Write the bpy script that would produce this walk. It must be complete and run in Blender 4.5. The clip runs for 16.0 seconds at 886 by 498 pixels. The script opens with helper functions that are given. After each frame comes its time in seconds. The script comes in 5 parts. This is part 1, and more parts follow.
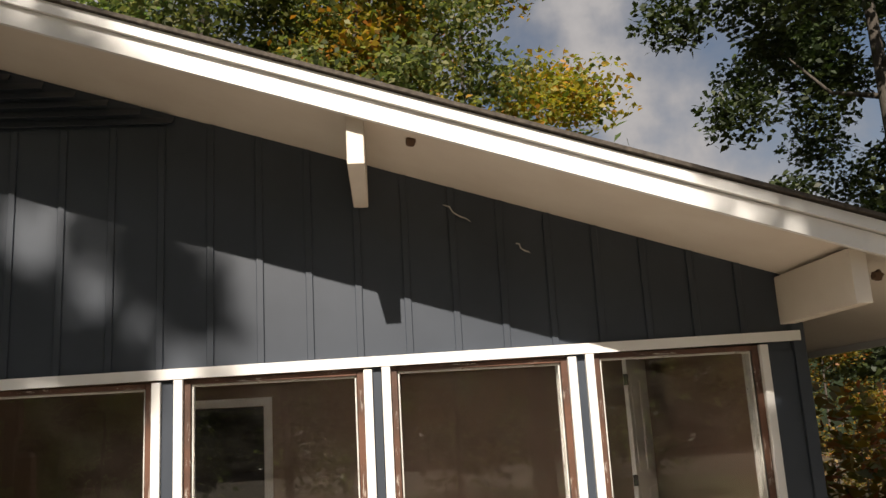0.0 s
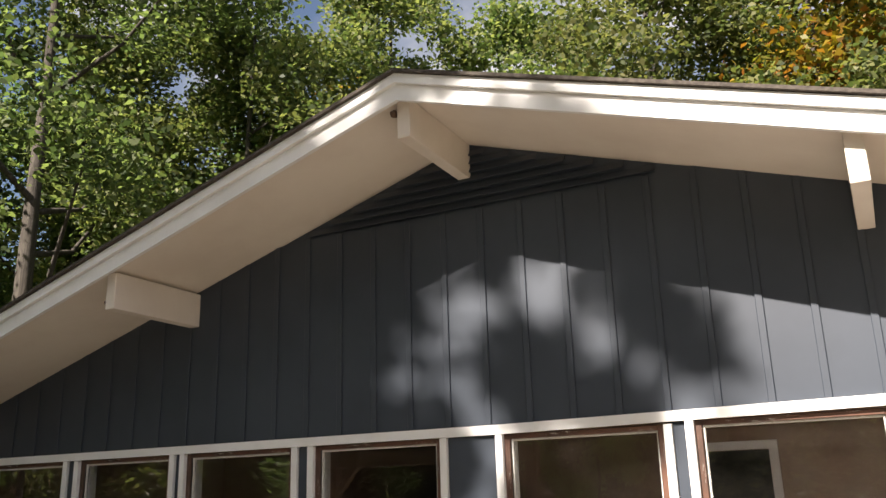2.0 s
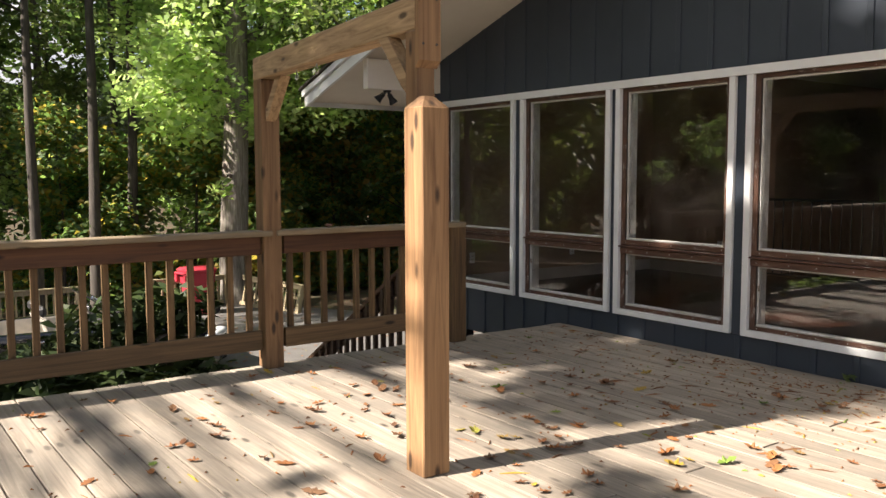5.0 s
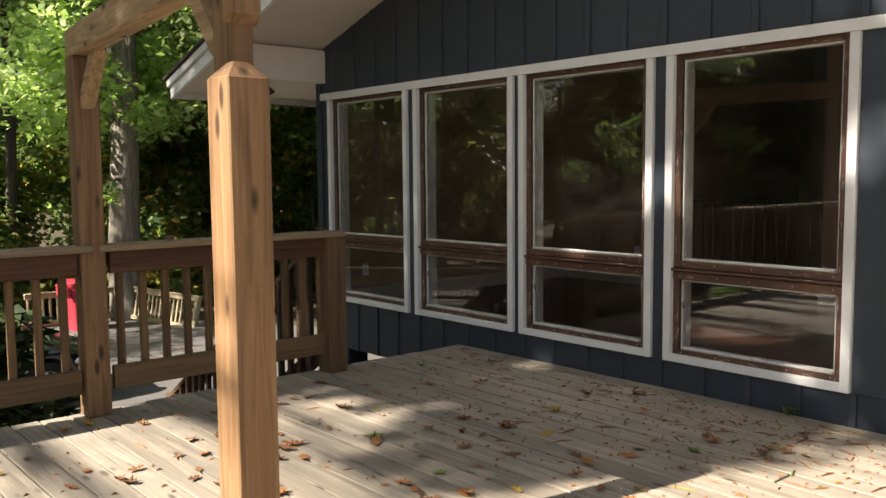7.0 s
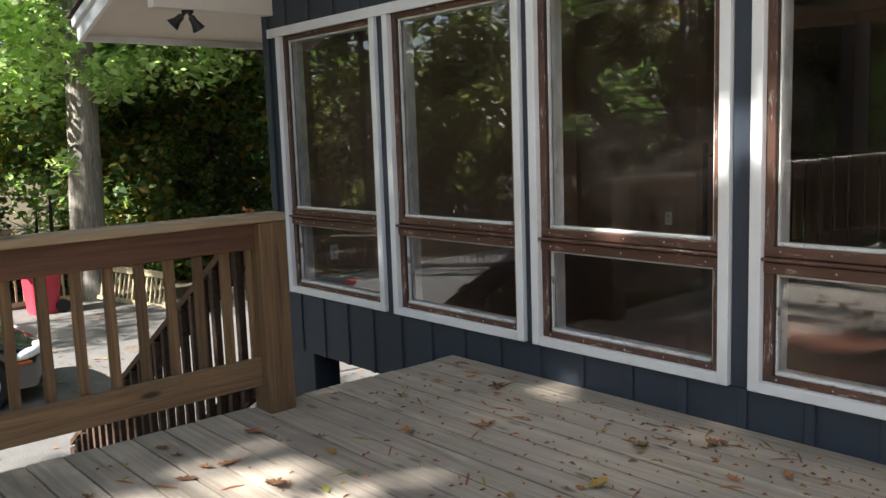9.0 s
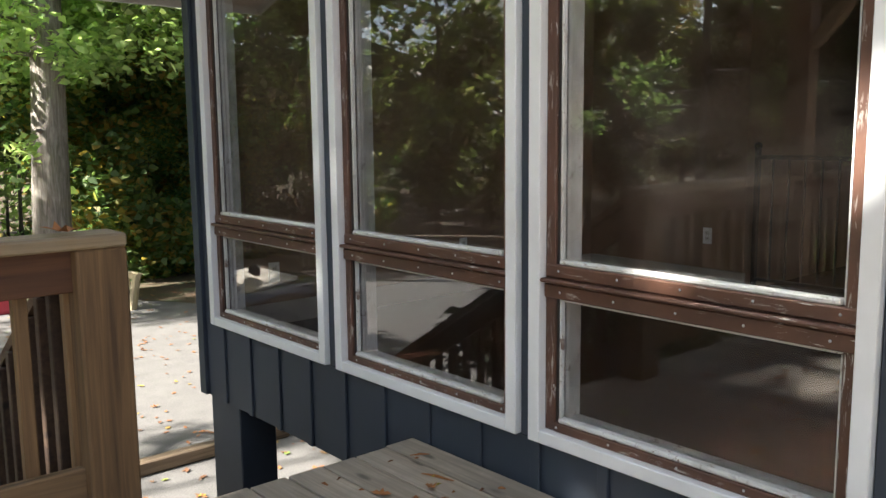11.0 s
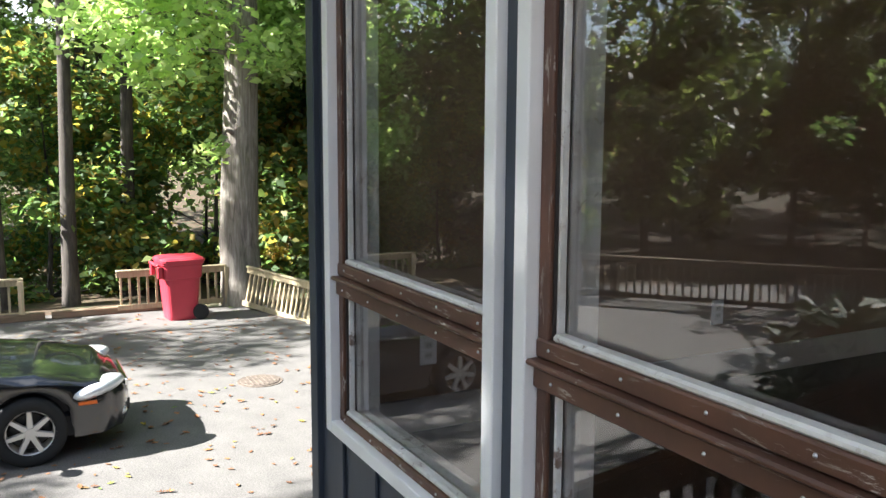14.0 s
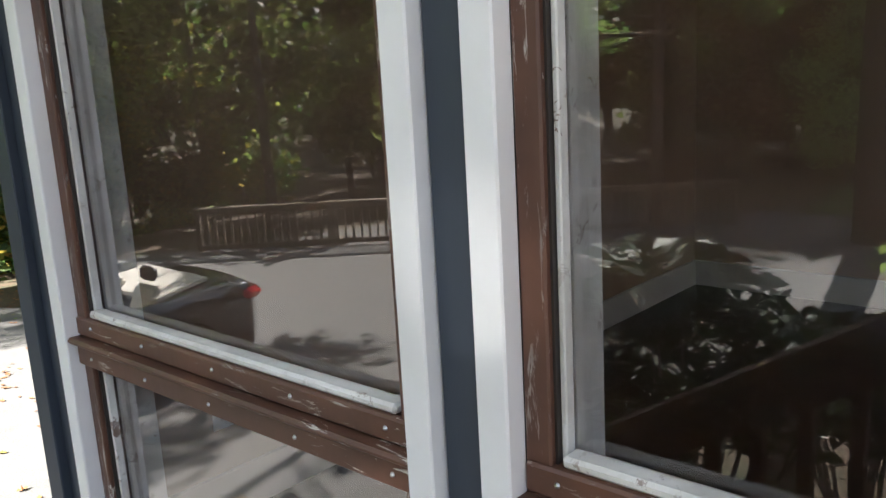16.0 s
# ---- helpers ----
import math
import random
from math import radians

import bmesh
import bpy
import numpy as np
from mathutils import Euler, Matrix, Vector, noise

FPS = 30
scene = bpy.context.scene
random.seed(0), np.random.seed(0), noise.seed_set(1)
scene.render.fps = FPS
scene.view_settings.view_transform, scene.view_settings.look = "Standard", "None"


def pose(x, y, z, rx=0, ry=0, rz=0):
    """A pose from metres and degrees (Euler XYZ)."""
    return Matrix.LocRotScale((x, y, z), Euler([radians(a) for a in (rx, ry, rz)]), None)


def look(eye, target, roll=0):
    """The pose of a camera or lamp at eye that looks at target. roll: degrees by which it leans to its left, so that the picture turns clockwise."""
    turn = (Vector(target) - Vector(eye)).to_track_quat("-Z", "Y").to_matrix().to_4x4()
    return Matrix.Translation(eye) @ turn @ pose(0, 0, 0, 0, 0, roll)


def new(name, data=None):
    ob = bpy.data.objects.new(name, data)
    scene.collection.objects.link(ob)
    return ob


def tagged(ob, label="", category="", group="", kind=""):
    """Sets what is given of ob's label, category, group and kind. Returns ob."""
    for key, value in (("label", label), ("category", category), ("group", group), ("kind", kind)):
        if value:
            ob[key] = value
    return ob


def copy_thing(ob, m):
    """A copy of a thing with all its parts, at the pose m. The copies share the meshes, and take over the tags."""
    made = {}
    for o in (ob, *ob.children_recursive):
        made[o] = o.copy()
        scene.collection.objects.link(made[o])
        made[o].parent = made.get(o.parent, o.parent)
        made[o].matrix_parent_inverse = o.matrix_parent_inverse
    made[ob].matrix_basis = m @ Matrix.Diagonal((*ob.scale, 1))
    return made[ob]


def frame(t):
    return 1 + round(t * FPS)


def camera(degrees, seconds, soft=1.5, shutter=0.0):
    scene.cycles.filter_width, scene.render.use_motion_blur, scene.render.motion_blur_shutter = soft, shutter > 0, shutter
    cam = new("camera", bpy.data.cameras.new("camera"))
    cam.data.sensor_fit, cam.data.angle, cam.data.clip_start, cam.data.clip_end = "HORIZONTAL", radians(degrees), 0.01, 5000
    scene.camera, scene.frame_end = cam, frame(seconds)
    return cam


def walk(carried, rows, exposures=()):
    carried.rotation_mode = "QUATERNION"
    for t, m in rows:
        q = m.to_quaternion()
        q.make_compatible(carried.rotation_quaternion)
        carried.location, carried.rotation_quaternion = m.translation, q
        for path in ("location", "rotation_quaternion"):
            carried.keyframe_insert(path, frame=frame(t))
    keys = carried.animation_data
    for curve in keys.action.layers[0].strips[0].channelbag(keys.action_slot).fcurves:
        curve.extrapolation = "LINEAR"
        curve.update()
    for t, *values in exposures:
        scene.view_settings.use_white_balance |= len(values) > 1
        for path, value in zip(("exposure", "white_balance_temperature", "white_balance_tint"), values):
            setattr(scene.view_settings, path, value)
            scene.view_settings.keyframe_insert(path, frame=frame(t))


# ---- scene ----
cam = camera(55.0, 16.0)
EXPOSURES = [(0.0, 0.58, 7200, 14), (2.0, 1.5, 6950, 16), (3.5, 2.05, 6700, 18), (6.0, 1.6, 7050, 13), (7.0, 1.6, 7050, 12), (8.0, 1.88, 6400, 11), (9.0, 2.22, 6250, 11), (11.5, 2.6, 6450, 11), (13.5, 2.65, 6100, 11), (16.0, 3.05, 6200, 12)]
PATH = [
    (0, (0.01, 0.279, 1.641), (0.157, 2.231, 2.052), -3.3),
    (0.5, (0.002, 0.263, 1.604), (0.042, 2.206, 2.079), -3.2),
    (1, (-0.033, 0.257, 1.624), (-0.298, 2.168, 2.151), -2.3),
    (1.5, (-0.116, 0.233, 1.624), (-0.709, 2.055, 2.197), -1.8),
    (2, (-0.147, 0.196, 1.624), (-1.016, 1.909, 2.179), -1.7),
    (2.5, (-0.184, 0.18, 1.577), (-1.365, 1.737, 2.004), -0.8),
    (3, (-0.248, 0.133, 1.511), (-1.677, 1.518, 1.707), -0.1),
    (3.5, (-0.226, 0.027, 1.44), (-1.797, 1.264, 1.445), 0.1),
    (6, (-0.415, 0.407, 1.286), (-2.018, 1.583, 1.066), -0.2),
    (6.5, (-0.619, 0.657, 1.281), (-2.129, 1.956, 1.096), -0.2),
    (7, (-0.891, 0.946, 1.291), (-2.395, 2.254, 1.12), -0.5),
    (7.5, (-1.193, 1.198, 1.288), (-2.687, 2.516, 1.114), -0.9),
    (8, (-1.503, 1.503, 1.275), (-2.987, 2.827, 1.064), -0.4),
    (8.5, (-1.806, 1.795, 1.276), (-3.311, 3.09, 1.026), -1.4),
    (9, (-2.098, 2.091, 1.268), (-3.59, 3.395, 1.001), -2.0),
    (11.5, (-3.358, 3.504, 1.199), (-4.876, 4.776, 0.921), 0.3),
    (12, (-3.58, 3.723, 1.19), (-5.223, 4.829, 0.907), 1.4),
    (12.5, (-3.878, 3.874, 1.186), (-5.614, 4.822, 0.888), 0.1),
    (13, (-4.132, 4.027, 1.184), (-5.892, 4.927, 0.881), -0.2),
    (13.5, (-4.382, 4.176, 1.2), (-6.161, 5.043, 0.914), 1.0),
    (14, (-4.659, 4.281, 1.211), (-6.417, 5.198, 0.949), 0.3),
    (14.5, (-4.921, 4.38, 1.211), (-6.619, 5.402, 0.943), -0.3),
    (15, (-5.157, 4.47, 1.198), (-6.777, 5.591, 0.851), -0.8),
    (15.5, (-5.416, 4.53, 1.205), (-6.914, 5.799, 0.824), -2.3),
    (16, (-5.569, 4.496, 1.274), (-6.879, 5.949, 0.856), -3.2),
]
walk(cam, [(t, look(eye, target, roll)) for t, eye, target, roll in PATH], EXPOSURES)

# ---- light ----
SUN_TO = Vector((-0.146, -0.763, 0.63)).normalized()      # towards the sun
world = bpy.data.worlds.new("sky")
scene.world = world
world.use_nodes = True
wn = world.node_tree
sky = wn.nodes.new("ShaderNodeTexSky")
sky.sky_type = "NISHITA"
sky.sun_disc = False
sky.sun_elevation = math.asin(SUN_TO.z)
sky.sun_rotation = math.atan2(SUN_TO.x, SUN_TO.y)
geo_dir = wn.nodes.new("ShaderNodeTexCoord")
puffs = wn.nodes.new("ShaderNodeTexNoise")
puffs.inputs["Scale"].default_value, puffs.inputs["Detail"].default_value, puffs.inputs["Roughness"].default_value = 2.6, 7.0, 0.55
wn.links.new(geo_dir.outputs["Generated"], puffs.inputs["Vector"])
cover = wn.nodes.new("ShaderNodeValToRGB")
cover.color_ramp.elements[0].position, cover.color_ramp.elements[1].position = 0.42, 0.56
wn.links.new(puffs.outputs[0], cover.inputs[0])
grain = wn.nodes.new("ShaderNodeValToRGB")
grain.color_ramp.elements[0].position, grain.color_ramp.elements[0].color = 0.48, (3.6, 3.9, 4.4, 1)
grain.color_ramp.elements[1].position, grain.color_ramp.elements[1].color = 0.72, (9.0, 9.0, 9.2, 1)
wn.links.new(puffs.outputs[0], grain.inputs[0])
cloudy = wn.nodes.new("ShaderNodeMix")
cloudy.data_type = "RGBA"
wn.links.new(cover.outputs[0], cloudy.inputs[0])
wn.links.new(sky.outputs[0], cloudy.inputs[6])
wn.links.new(grain.outputs[0], cloudy.inputs[7])
wn.links.new(cloudy.outputs[2], wn.nodes["Background"].inputs[0])
wn.nodes["Background"].inputs[1].default_value = 0.05
sun = new("sun", bpy.data.lights.new("sun", "SUN"))
sun.data.energy, sun.data.angle, sun.data.color = 5.0, radians(0.55), (1.0, 0.95, 0.87)
sun.matrix_world = look(SUN_TO * 60, (0, 0, 0))
scene.view_settings.exposure = 0.0


# ---- materials ----
def material(name, rough=0.6, metal=0.0):
    m = bpy.data.materials.new(name)
    m.use_nodes = True
    b = m.node_tree.nodes["Principled BSDF"]
    b.inputs["Roughness"].default_value, b.inputs["Metallic"].default_value = rough, metal
    return m, m.node_tree, b


def rgba(c):
    return (c[0], c[1], c[2], 1.0)


def coords(nt, scale=(1, 1, 1), space="Object"):
    tc, mp = nt.nodes.new("ShaderNodeTexCoord"), nt.nodes.new("ShaderNodeMapping")
    mp.inputs["Scale"].default_value = scale
    nt.links.new(tc.outputs[space], mp.inputs[0])
    return mp.outputs[0]


def noise_tex(nt, vec, scale, detail=6.0, rough=0.6, distort=0.0):
    n = nt.nodes.new("ShaderNodeTexNoise")
    n.inputs["Scale"].default_value, n.inputs["Detail"].default_value = scale, detail
    n.inputs["Roughness"].default_value, n.inputs["Distortion"].default_value = rough, distort
    nt.links.new(vec, n.inputs["Vector"])
    return n.outputs[0]


def ramp(nt, fac, stops):
    r = nt.nodes.new("ShaderNodeValToRGB")
    while len(r.color_ramp.elements) < len(stops):
        r.color_ramp.elements.new(0.5)
    for e, (p, c) in zip(r.color_ramp.elements, stops):
        e.position, e.color = p, rgba(c)
    nt.links.new(fac, r.inputs[0])
    return r.outputs[0]


def mix(nt, fac, a, b, mode="MIX"):
    m = nt.nodes.new("ShaderNodeMix")
    m.data_type, m.blend_type = "RGBA", mode
    for sock, v in ((m.inputs[0], fac), (m.inputs[6], a), (m.inputs[7], b)):
        if isinstance(v, (int, float)):
            sock.default_value = v
        elif isinstance(v, tuple):
            sock.default_value = rgba(v)
        else:
            nt.links.new(v, sock)
    return m.outputs[2]


def bump(nt, b, height, strength=0.3, dist=0.01):
    n = nt.nodes.new("ShaderNodeBump")
    n.inputs["Strength"].default_value, n.inputs["Distance"].default_value = strength, dist
    nt.links.new(height, n.inputs["Height"])
    nt.links.new(n.outputs[0], b.inputs["Normal"])


def grey(v):
    return (v, v, v)


def painted(name, col, dirt, rough=0.5, scale=3.0, chips=None, flow=(9, 45, 60)):
    """House paint: faint blotches, fine brush grain and, where asked, chips to the layer below."""
    m, nt, b = material(name, rough)
    v = coords(nt, (1, 1, 1), "Object")
    big = noise_tex(nt, v, scale, 5)
    col1 = ramp(nt, big, [(0.35, dirt), (0.62, col)])
    fine = noise_tex(nt, coords(nt, (60, 60, 6)), 1.0, 4)
    if chips:
        spot = noise_tex(nt, coords(nt, flow), 1.0, 8, 0.75, 0.8)
        patch = ramp(nt, noise_tex(nt, v, 3.2, 3), [(0.45, grey(0)), (0.6, grey(1))])
        flake = mix(nt, 1.0, ramp(nt, spot, [(0.575, grey(0)), (0.59, grey(1))]), patch, "MULTIPLY")
        col1 = mix(nt, flake, col1, chips)
    nt.links.new(col1, b.inputs["Base Color"])
    bump(nt, b, fine, 0.12, 0.004)
    return m


def wood(name, dark, light, axis, rough=0.75, weather=None, knots=True):
    """Sawn timber with the grain along one axis, streaks, knots and weathering, each piece a little different."""
    m, nt, b = material(name, rough)
    info = nt.nodes.new("ShaderNodeObjectInfo")
    tc, mp = nt.nodes.new("ShaderNodeTexCoord"), nt.nodes.new("ShaderNodeMapping")
    sc = [26.0, 26.0, 26.0]
    sc[axis] = 1.1
    mp.inputs["Scale"].default_value = sc
    nt.links.new(tc.outputs["Object"], mp.inputs[0])
    shift = nt.nodes.new("ShaderNodeVectorMath")
    shift.operation = "MULTIPLY_ADD"
    comb = nt.nodes.new("ShaderNodeCombineXYZ")
    for k in range(3):
        nt.links.new(info.outputs["Random"], comb.inputs[k])
    nt.links.new(comb.outputs[0], shift.inputs[0])
    shift.inputs[1].default_value = (37.0, 53.0, 71.0)
    nt.links.new(mp.outputs[0], shift.inputs[2])
    grain = noise_tex(nt, shift.outputs[0], 1.0, 8, 0.62, 1.2)
    col = ramp(nt, grain, [(0.30, dark), (0.66, light)])
    if knots:
        sc2 = [9.0, 9.0, 9.0]
        sc2[axis] = 3.0
        vo = nt.nodes.new("ShaderNodeTexVoronoi")
        vo.inputs["Scale"].default_value = 1.0
        kv = nt.nodes.new("ShaderNodeMapping")
        kv.inputs["Scale"].default_value = sc2
        nt.links.new(tc.outputs["Object"], kv.inputs[0])
        kv2 = nt.nodes.new("ShaderNodeVectorMath")
        kv2.operation = "ADD"
        nt.links.new(kv.outputs[0], kv2.inputs[0])
        nt.links.new(comb.outputs[0], kv2.inputs[1])
        nt.links.new(kv2.outputs[0], vo.inputs["Vector"])
        kk = ramp(nt, vo.outputs["Distance"], [(0.08, grey(1)), (0.17, grey(0))])
        col = mix(nt, kk, col, tuple(0.35 * d for d in dark))
    if weather:
        blot = noise_tex(nt, coords(nt, (1.3, 1.3, 1.3), "Object"), 2.0, 6, 0.7)
        col = mix(nt, ramp(nt, blot, [(0.42, grey(0)), (0.68, grey(0.75))]), col, weather)
    val = nt.nodes.new("ShaderNodeHueSaturation")
    mr = nt.nodes.new("ShaderNodeMapRange")
    mr.inputs["To Min"].default_value, mr.inputs["To Max"].default_value = 0.78, 1.18
    nt.links.new(info.outputs["Random"], mr.inputs[0])
    nt.links.new(mr.outputs[0], val.inputs["Value"])
    nt.links.new(col, val.inputs["Color"])
    nt.links.new(val.outputs[0], b.inputs["Base Color"])
    bump(nt, b, grain, 0.35, 0.006)
    return m


def leafy(name, cols, trans=0.35, hues=(0.475, 0.515), values=(0.75, 1.3)):
    """Leaves: every leaf takes its own shade, every tree its own cast; light shines through."""
    m, nt, b = material(name, 0.55)
    geo, info = nt.nodes.new("ShaderNodeNewGeometry"), nt.nodes.new("ShaderNodeObjectInfo")
    n = len(cols)
    col = ramp(nt, geo.outputs["Random Per Island"], [(k / n, c) for k, c in enumerate(cols)])
    hs = nt.nodes.new("ShaderNodeHueSaturation")
    for sock, lo, hi in (("Hue", *hues), ("Value", *values)):
        mr = nt.nodes.new("ShaderNodeMapRange")
        mr.inputs["To Min"].default_value, mr.inputs["To Max"].default_value = lo, hi
        nt.links.new(info.outputs["Random"], mr.inputs[0])
        nt.links.new(mr.outputs[0], hs.inputs[sock])
    nt.links.new(col, hs.inputs["Color"])
    nt.links.new(hs.outputs[0], b.inputs["Base Color"])
    tr = nt.nodes.new("ShaderNodeBsdfTranslucent")
    bright = mix(nt, 1.0, hs.outputs[0], (1.45, 1.6, 1.0), "MULTIPLY")
    nt.links.new(bright, tr.inputs[0])
    ms = nt.nodes.new("ShaderNodeMixShader")
    ms.inputs[0].default_value = trans
    out = nt.nodes["Material Output"]
    nt.links.new(b.outputs[0], ms.inputs[1])
    nt.links.new(tr.outputs[0], ms.inputs[2])
    nt.links.new(ms.outputs[0], out.inputs[0])
    return m


def plain(name, col, rough=0.5, metal=0.0, vary=0.15, scale=8.0):
    m, nt, b = material(name, rough, metal)
    n = noise_tex(nt, coords(nt), scale, 5)
    lo, hi = tuple(x * (1 - vary) for x in col), tuple(min(1, x * (1 + vary)) for x in col)
    nt.links.new(ramp(nt, n, [(0.3, lo), (0.7, hi)]), b.inputs["Base Color"])
    return m


def glass(name, rough=0.0, tint=(1, 1, 1)):
    m, nt, b = material(name, rough)
    b.inputs["Base Color"].default_value = rgba(tint)
    b.inputs["Transmission Weight"].default_value = 1.0
    b.inputs["IOR"].default_value = 1.62
    # a thin film of dust, thicker in smears
    dust = nt.nodes.new("ShaderNodeBsdfDiffuse")
    dust.inputs[0].default_value = (0.55, 0.5, 0.44, 1)
    smear = ramp(nt, noise_tex(nt, coords(nt, (2, 2, 5)), 1.5, 7, 0.7), [(0.4, grey(0.001)), (0.8, grey(0.008))])
    ms = nt.nodes.new("ShaderNodeMixShader")
    nt.links.new(smear, ms.inputs[0])
    nt.links.new(b.outputs[0], ms.inputs[1])
    nt.links.new(dust.outputs[0], ms.inputs[2])
    nt.links.new(ms.outputs[0], nt.nodes["Material Output"].inputs[0])
    return m


SIDING = painted("siding_paint", (0.036, 0.048, 0.067), (0.026, 0.036, 0.052), 0.5, 1.2)
SIDING.node_tree.nodes["Principled BSDF"].inputs["Specular IOR Level"].default_value = 0.55
WHITE = painted("white_paint", (0.83, 0.84, 0.84), (0.74, 0.74, 0.73), 0.45, 2.0)
SOFFIT = painted("soffit_paint", (0.77, 0.71, 0.63), (0.69, 0.62, 0.54), 0.55, 1.2)
BROWN = painted("brown_stain", (0.125, 0.056, 0.034), (0.06, 0.03, 0.02), 0.5, 4.0, chips=(0.55, 0.52, 0.47))
BROWN_UP = painted("brown_stain_upright", (0.125, 0.056, 0.034), (0.06, 0.03, 0.02), 0.5, 4.0, chips=(0.55, 0.52, 0.47), flow=(60, 45, 8))
BEAD = painted("old_bead_paint", (0.70, 0.70, 0.67), (0.50, 0.49, 0.45), 0.5, 6.0, chips=(0.16, 0.10, 0.07), flow=(25, 25, 25))
GLASS = glass("window_glass")
DECK = wood("deck_boards", (0.175, 0.142, 0.108), (0.39, 0.333, 0.262), 0, 0.8, weather=(0.22, 0.197, 0.163))
# Upright cedar darker than the beam: the posts' shaded face is in its colour.
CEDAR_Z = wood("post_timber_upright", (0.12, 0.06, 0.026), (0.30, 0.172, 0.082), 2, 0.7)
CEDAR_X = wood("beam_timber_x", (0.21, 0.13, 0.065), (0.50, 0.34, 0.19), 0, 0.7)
# Rail colours hold the stain and east-side shade; the top board is darkest.
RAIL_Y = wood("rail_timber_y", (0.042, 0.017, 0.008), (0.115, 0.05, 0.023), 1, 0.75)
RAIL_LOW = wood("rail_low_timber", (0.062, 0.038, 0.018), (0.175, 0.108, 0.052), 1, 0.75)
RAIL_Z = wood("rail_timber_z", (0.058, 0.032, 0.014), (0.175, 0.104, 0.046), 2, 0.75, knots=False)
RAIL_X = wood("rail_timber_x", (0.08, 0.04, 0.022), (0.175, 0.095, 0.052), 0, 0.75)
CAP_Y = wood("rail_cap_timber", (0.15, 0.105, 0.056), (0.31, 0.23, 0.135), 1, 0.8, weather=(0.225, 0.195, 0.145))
OLD_X = wood("fence_timber", (0.30, 0.24, 0.14), (0.52, 0.43, 0.27), 2, 0.8, knots=False)
# Timber darkened so the stair rail's unlit silhouette is held in the colour.
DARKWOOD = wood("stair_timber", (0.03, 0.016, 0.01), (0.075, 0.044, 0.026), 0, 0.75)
STEEL = plain("galvanised_steel", (0.55, 0.55, 0.55), 0.4, 1.0)
BLACK = plain("black_metal", (0.012, 0.012, 0.012), 0.45)
BRONZE = plain("dark_bronze", (0.03, 0.025, 0.022), 0.4)


# ---- mesh helpers ----
def box(bm, x0, y0, z0, x1, y1, z1, bevel=0.0):
    vs = [bm.verts.new(p) for p in ((x0, y0, z0), (x1, y0, z0), (x1, y1, z0), (x0, y1, z0), (x0, y0, z1), (x1, y0, z1), (x1, y1, z1), (x0, y1, z1))]
    fs = [bm.faces.new([vs[k] for k in q]) for q in ((3, 2, 1, 0), (4, 5, 6, 7), (0, 1, 5, 4), (1, 2, 6, 5), (2, 3, 7, 6), (3, 0, 4, 7))]
    if bevel:
        bmesh.ops.bevel(bm, geom=list({e for f in fs for e in f.edges}), offset=bevel, segments=1, affect="EDGES")
    return vs


def prism(bm, pts, vec):
    """A flat polygon pushed along vec."""
    lo = [bm.verts.new(p) for p in pts]
    hi = [bm.verts.new(Vector(p) + Vector(vec)) for p in pts]
    bm.faces.new(lo[::-1])
    bm.faces.new(hi)
    n = len(pts)
    for k in range(n):
        bm.faces.new((lo[k], lo[(k + 1) % n], hi[(k + 1) % n], hi[k]))
    bmesh.ops.recalc_face_normals(bm, faces=bm.faces)


def tube(bm, a, b, r0, r1=None, seg=10, caps=True):
    a, b, r1 = Vector(a), Vector(b), r0 if r1 is None else r1
    q = (b - a).to_track_quat("Z", "Y")
    rings = []
    for p, r in ((a, r0), (b, r1)):
        rings.append([bm.verts.new(p + q @ Vector((r * math.cos(2 * math.pi * k / seg), r * math.sin(2 * math.pi * k / seg), 0))) for k in range(seg)])
    for k in range(seg):
        bm.faces.new((rings[0][k], rings[0][(k + 1) % seg], rings[1][(k + 1) % seg], rings[1][k]))
    if caps:
        bm.faces.new(rings[0][::-1])
        bm.faces.new(rings[1])


def mesh_of(bm, name, mat, smooth=False):
    me = bpy.data.meshes.new(name)
    bm.to_mesh(me)
    bm.free()
    if mat:
        me.materials.append(mat)
    if smooth:
        me.shade_smooth()
    return me


def part(name, bm, mat, parent=None, label="", smooth=False):
    ob = new(name, mesh_of(bm, name, mat, smooth))
    if parent:
        ob.parent = parent
    if label:
        ob["label"] = label
    return ob


def boxpart(name, mat, parent, dims, bevel=0.003, label=""):
    bm = bmesh.new()
    box(bm, *dims, bevel)
    return part(name, bm, mat, parent, label)


def thing(name, label, category, at=(0, 0, 0), group="", kind=""):
    ob = new(name)
    ob.location = at
    ob.empty_display_size = 0.2
    return tagged(ob, label, category, group, kind)

# ---- the house: gable wall, windows, roof ----
WALL, CX, XL, XR = 5.30, -2.545, -7.62, 2.53
SLOPE, RIDGE = 0.316, 4.03                       # underside of the soffit at the wall
TRIM_Z0, TRIM_Z1 = 1.985, 2.045                   # the white board along the window heads
SILL_Z = 0.17
WINDOWS = [(-7.46, -6.313), (-6.229, -5.12), (-5.062, -3.947), (-3.856, -2.743),
           (-2.394, -1.272), (-1.198, -0.068), (-0.012, 1.138), (1.194, 2.31)]


def head_z(x):
    """Underside of the head trim: level over the western windows, rising a little to the east."""
    return 1.985 + 0.011 * max(0.0, x + 2.4)


def soffit_z(x):
    return RIDGE - SLOPE * abs(x - CX)


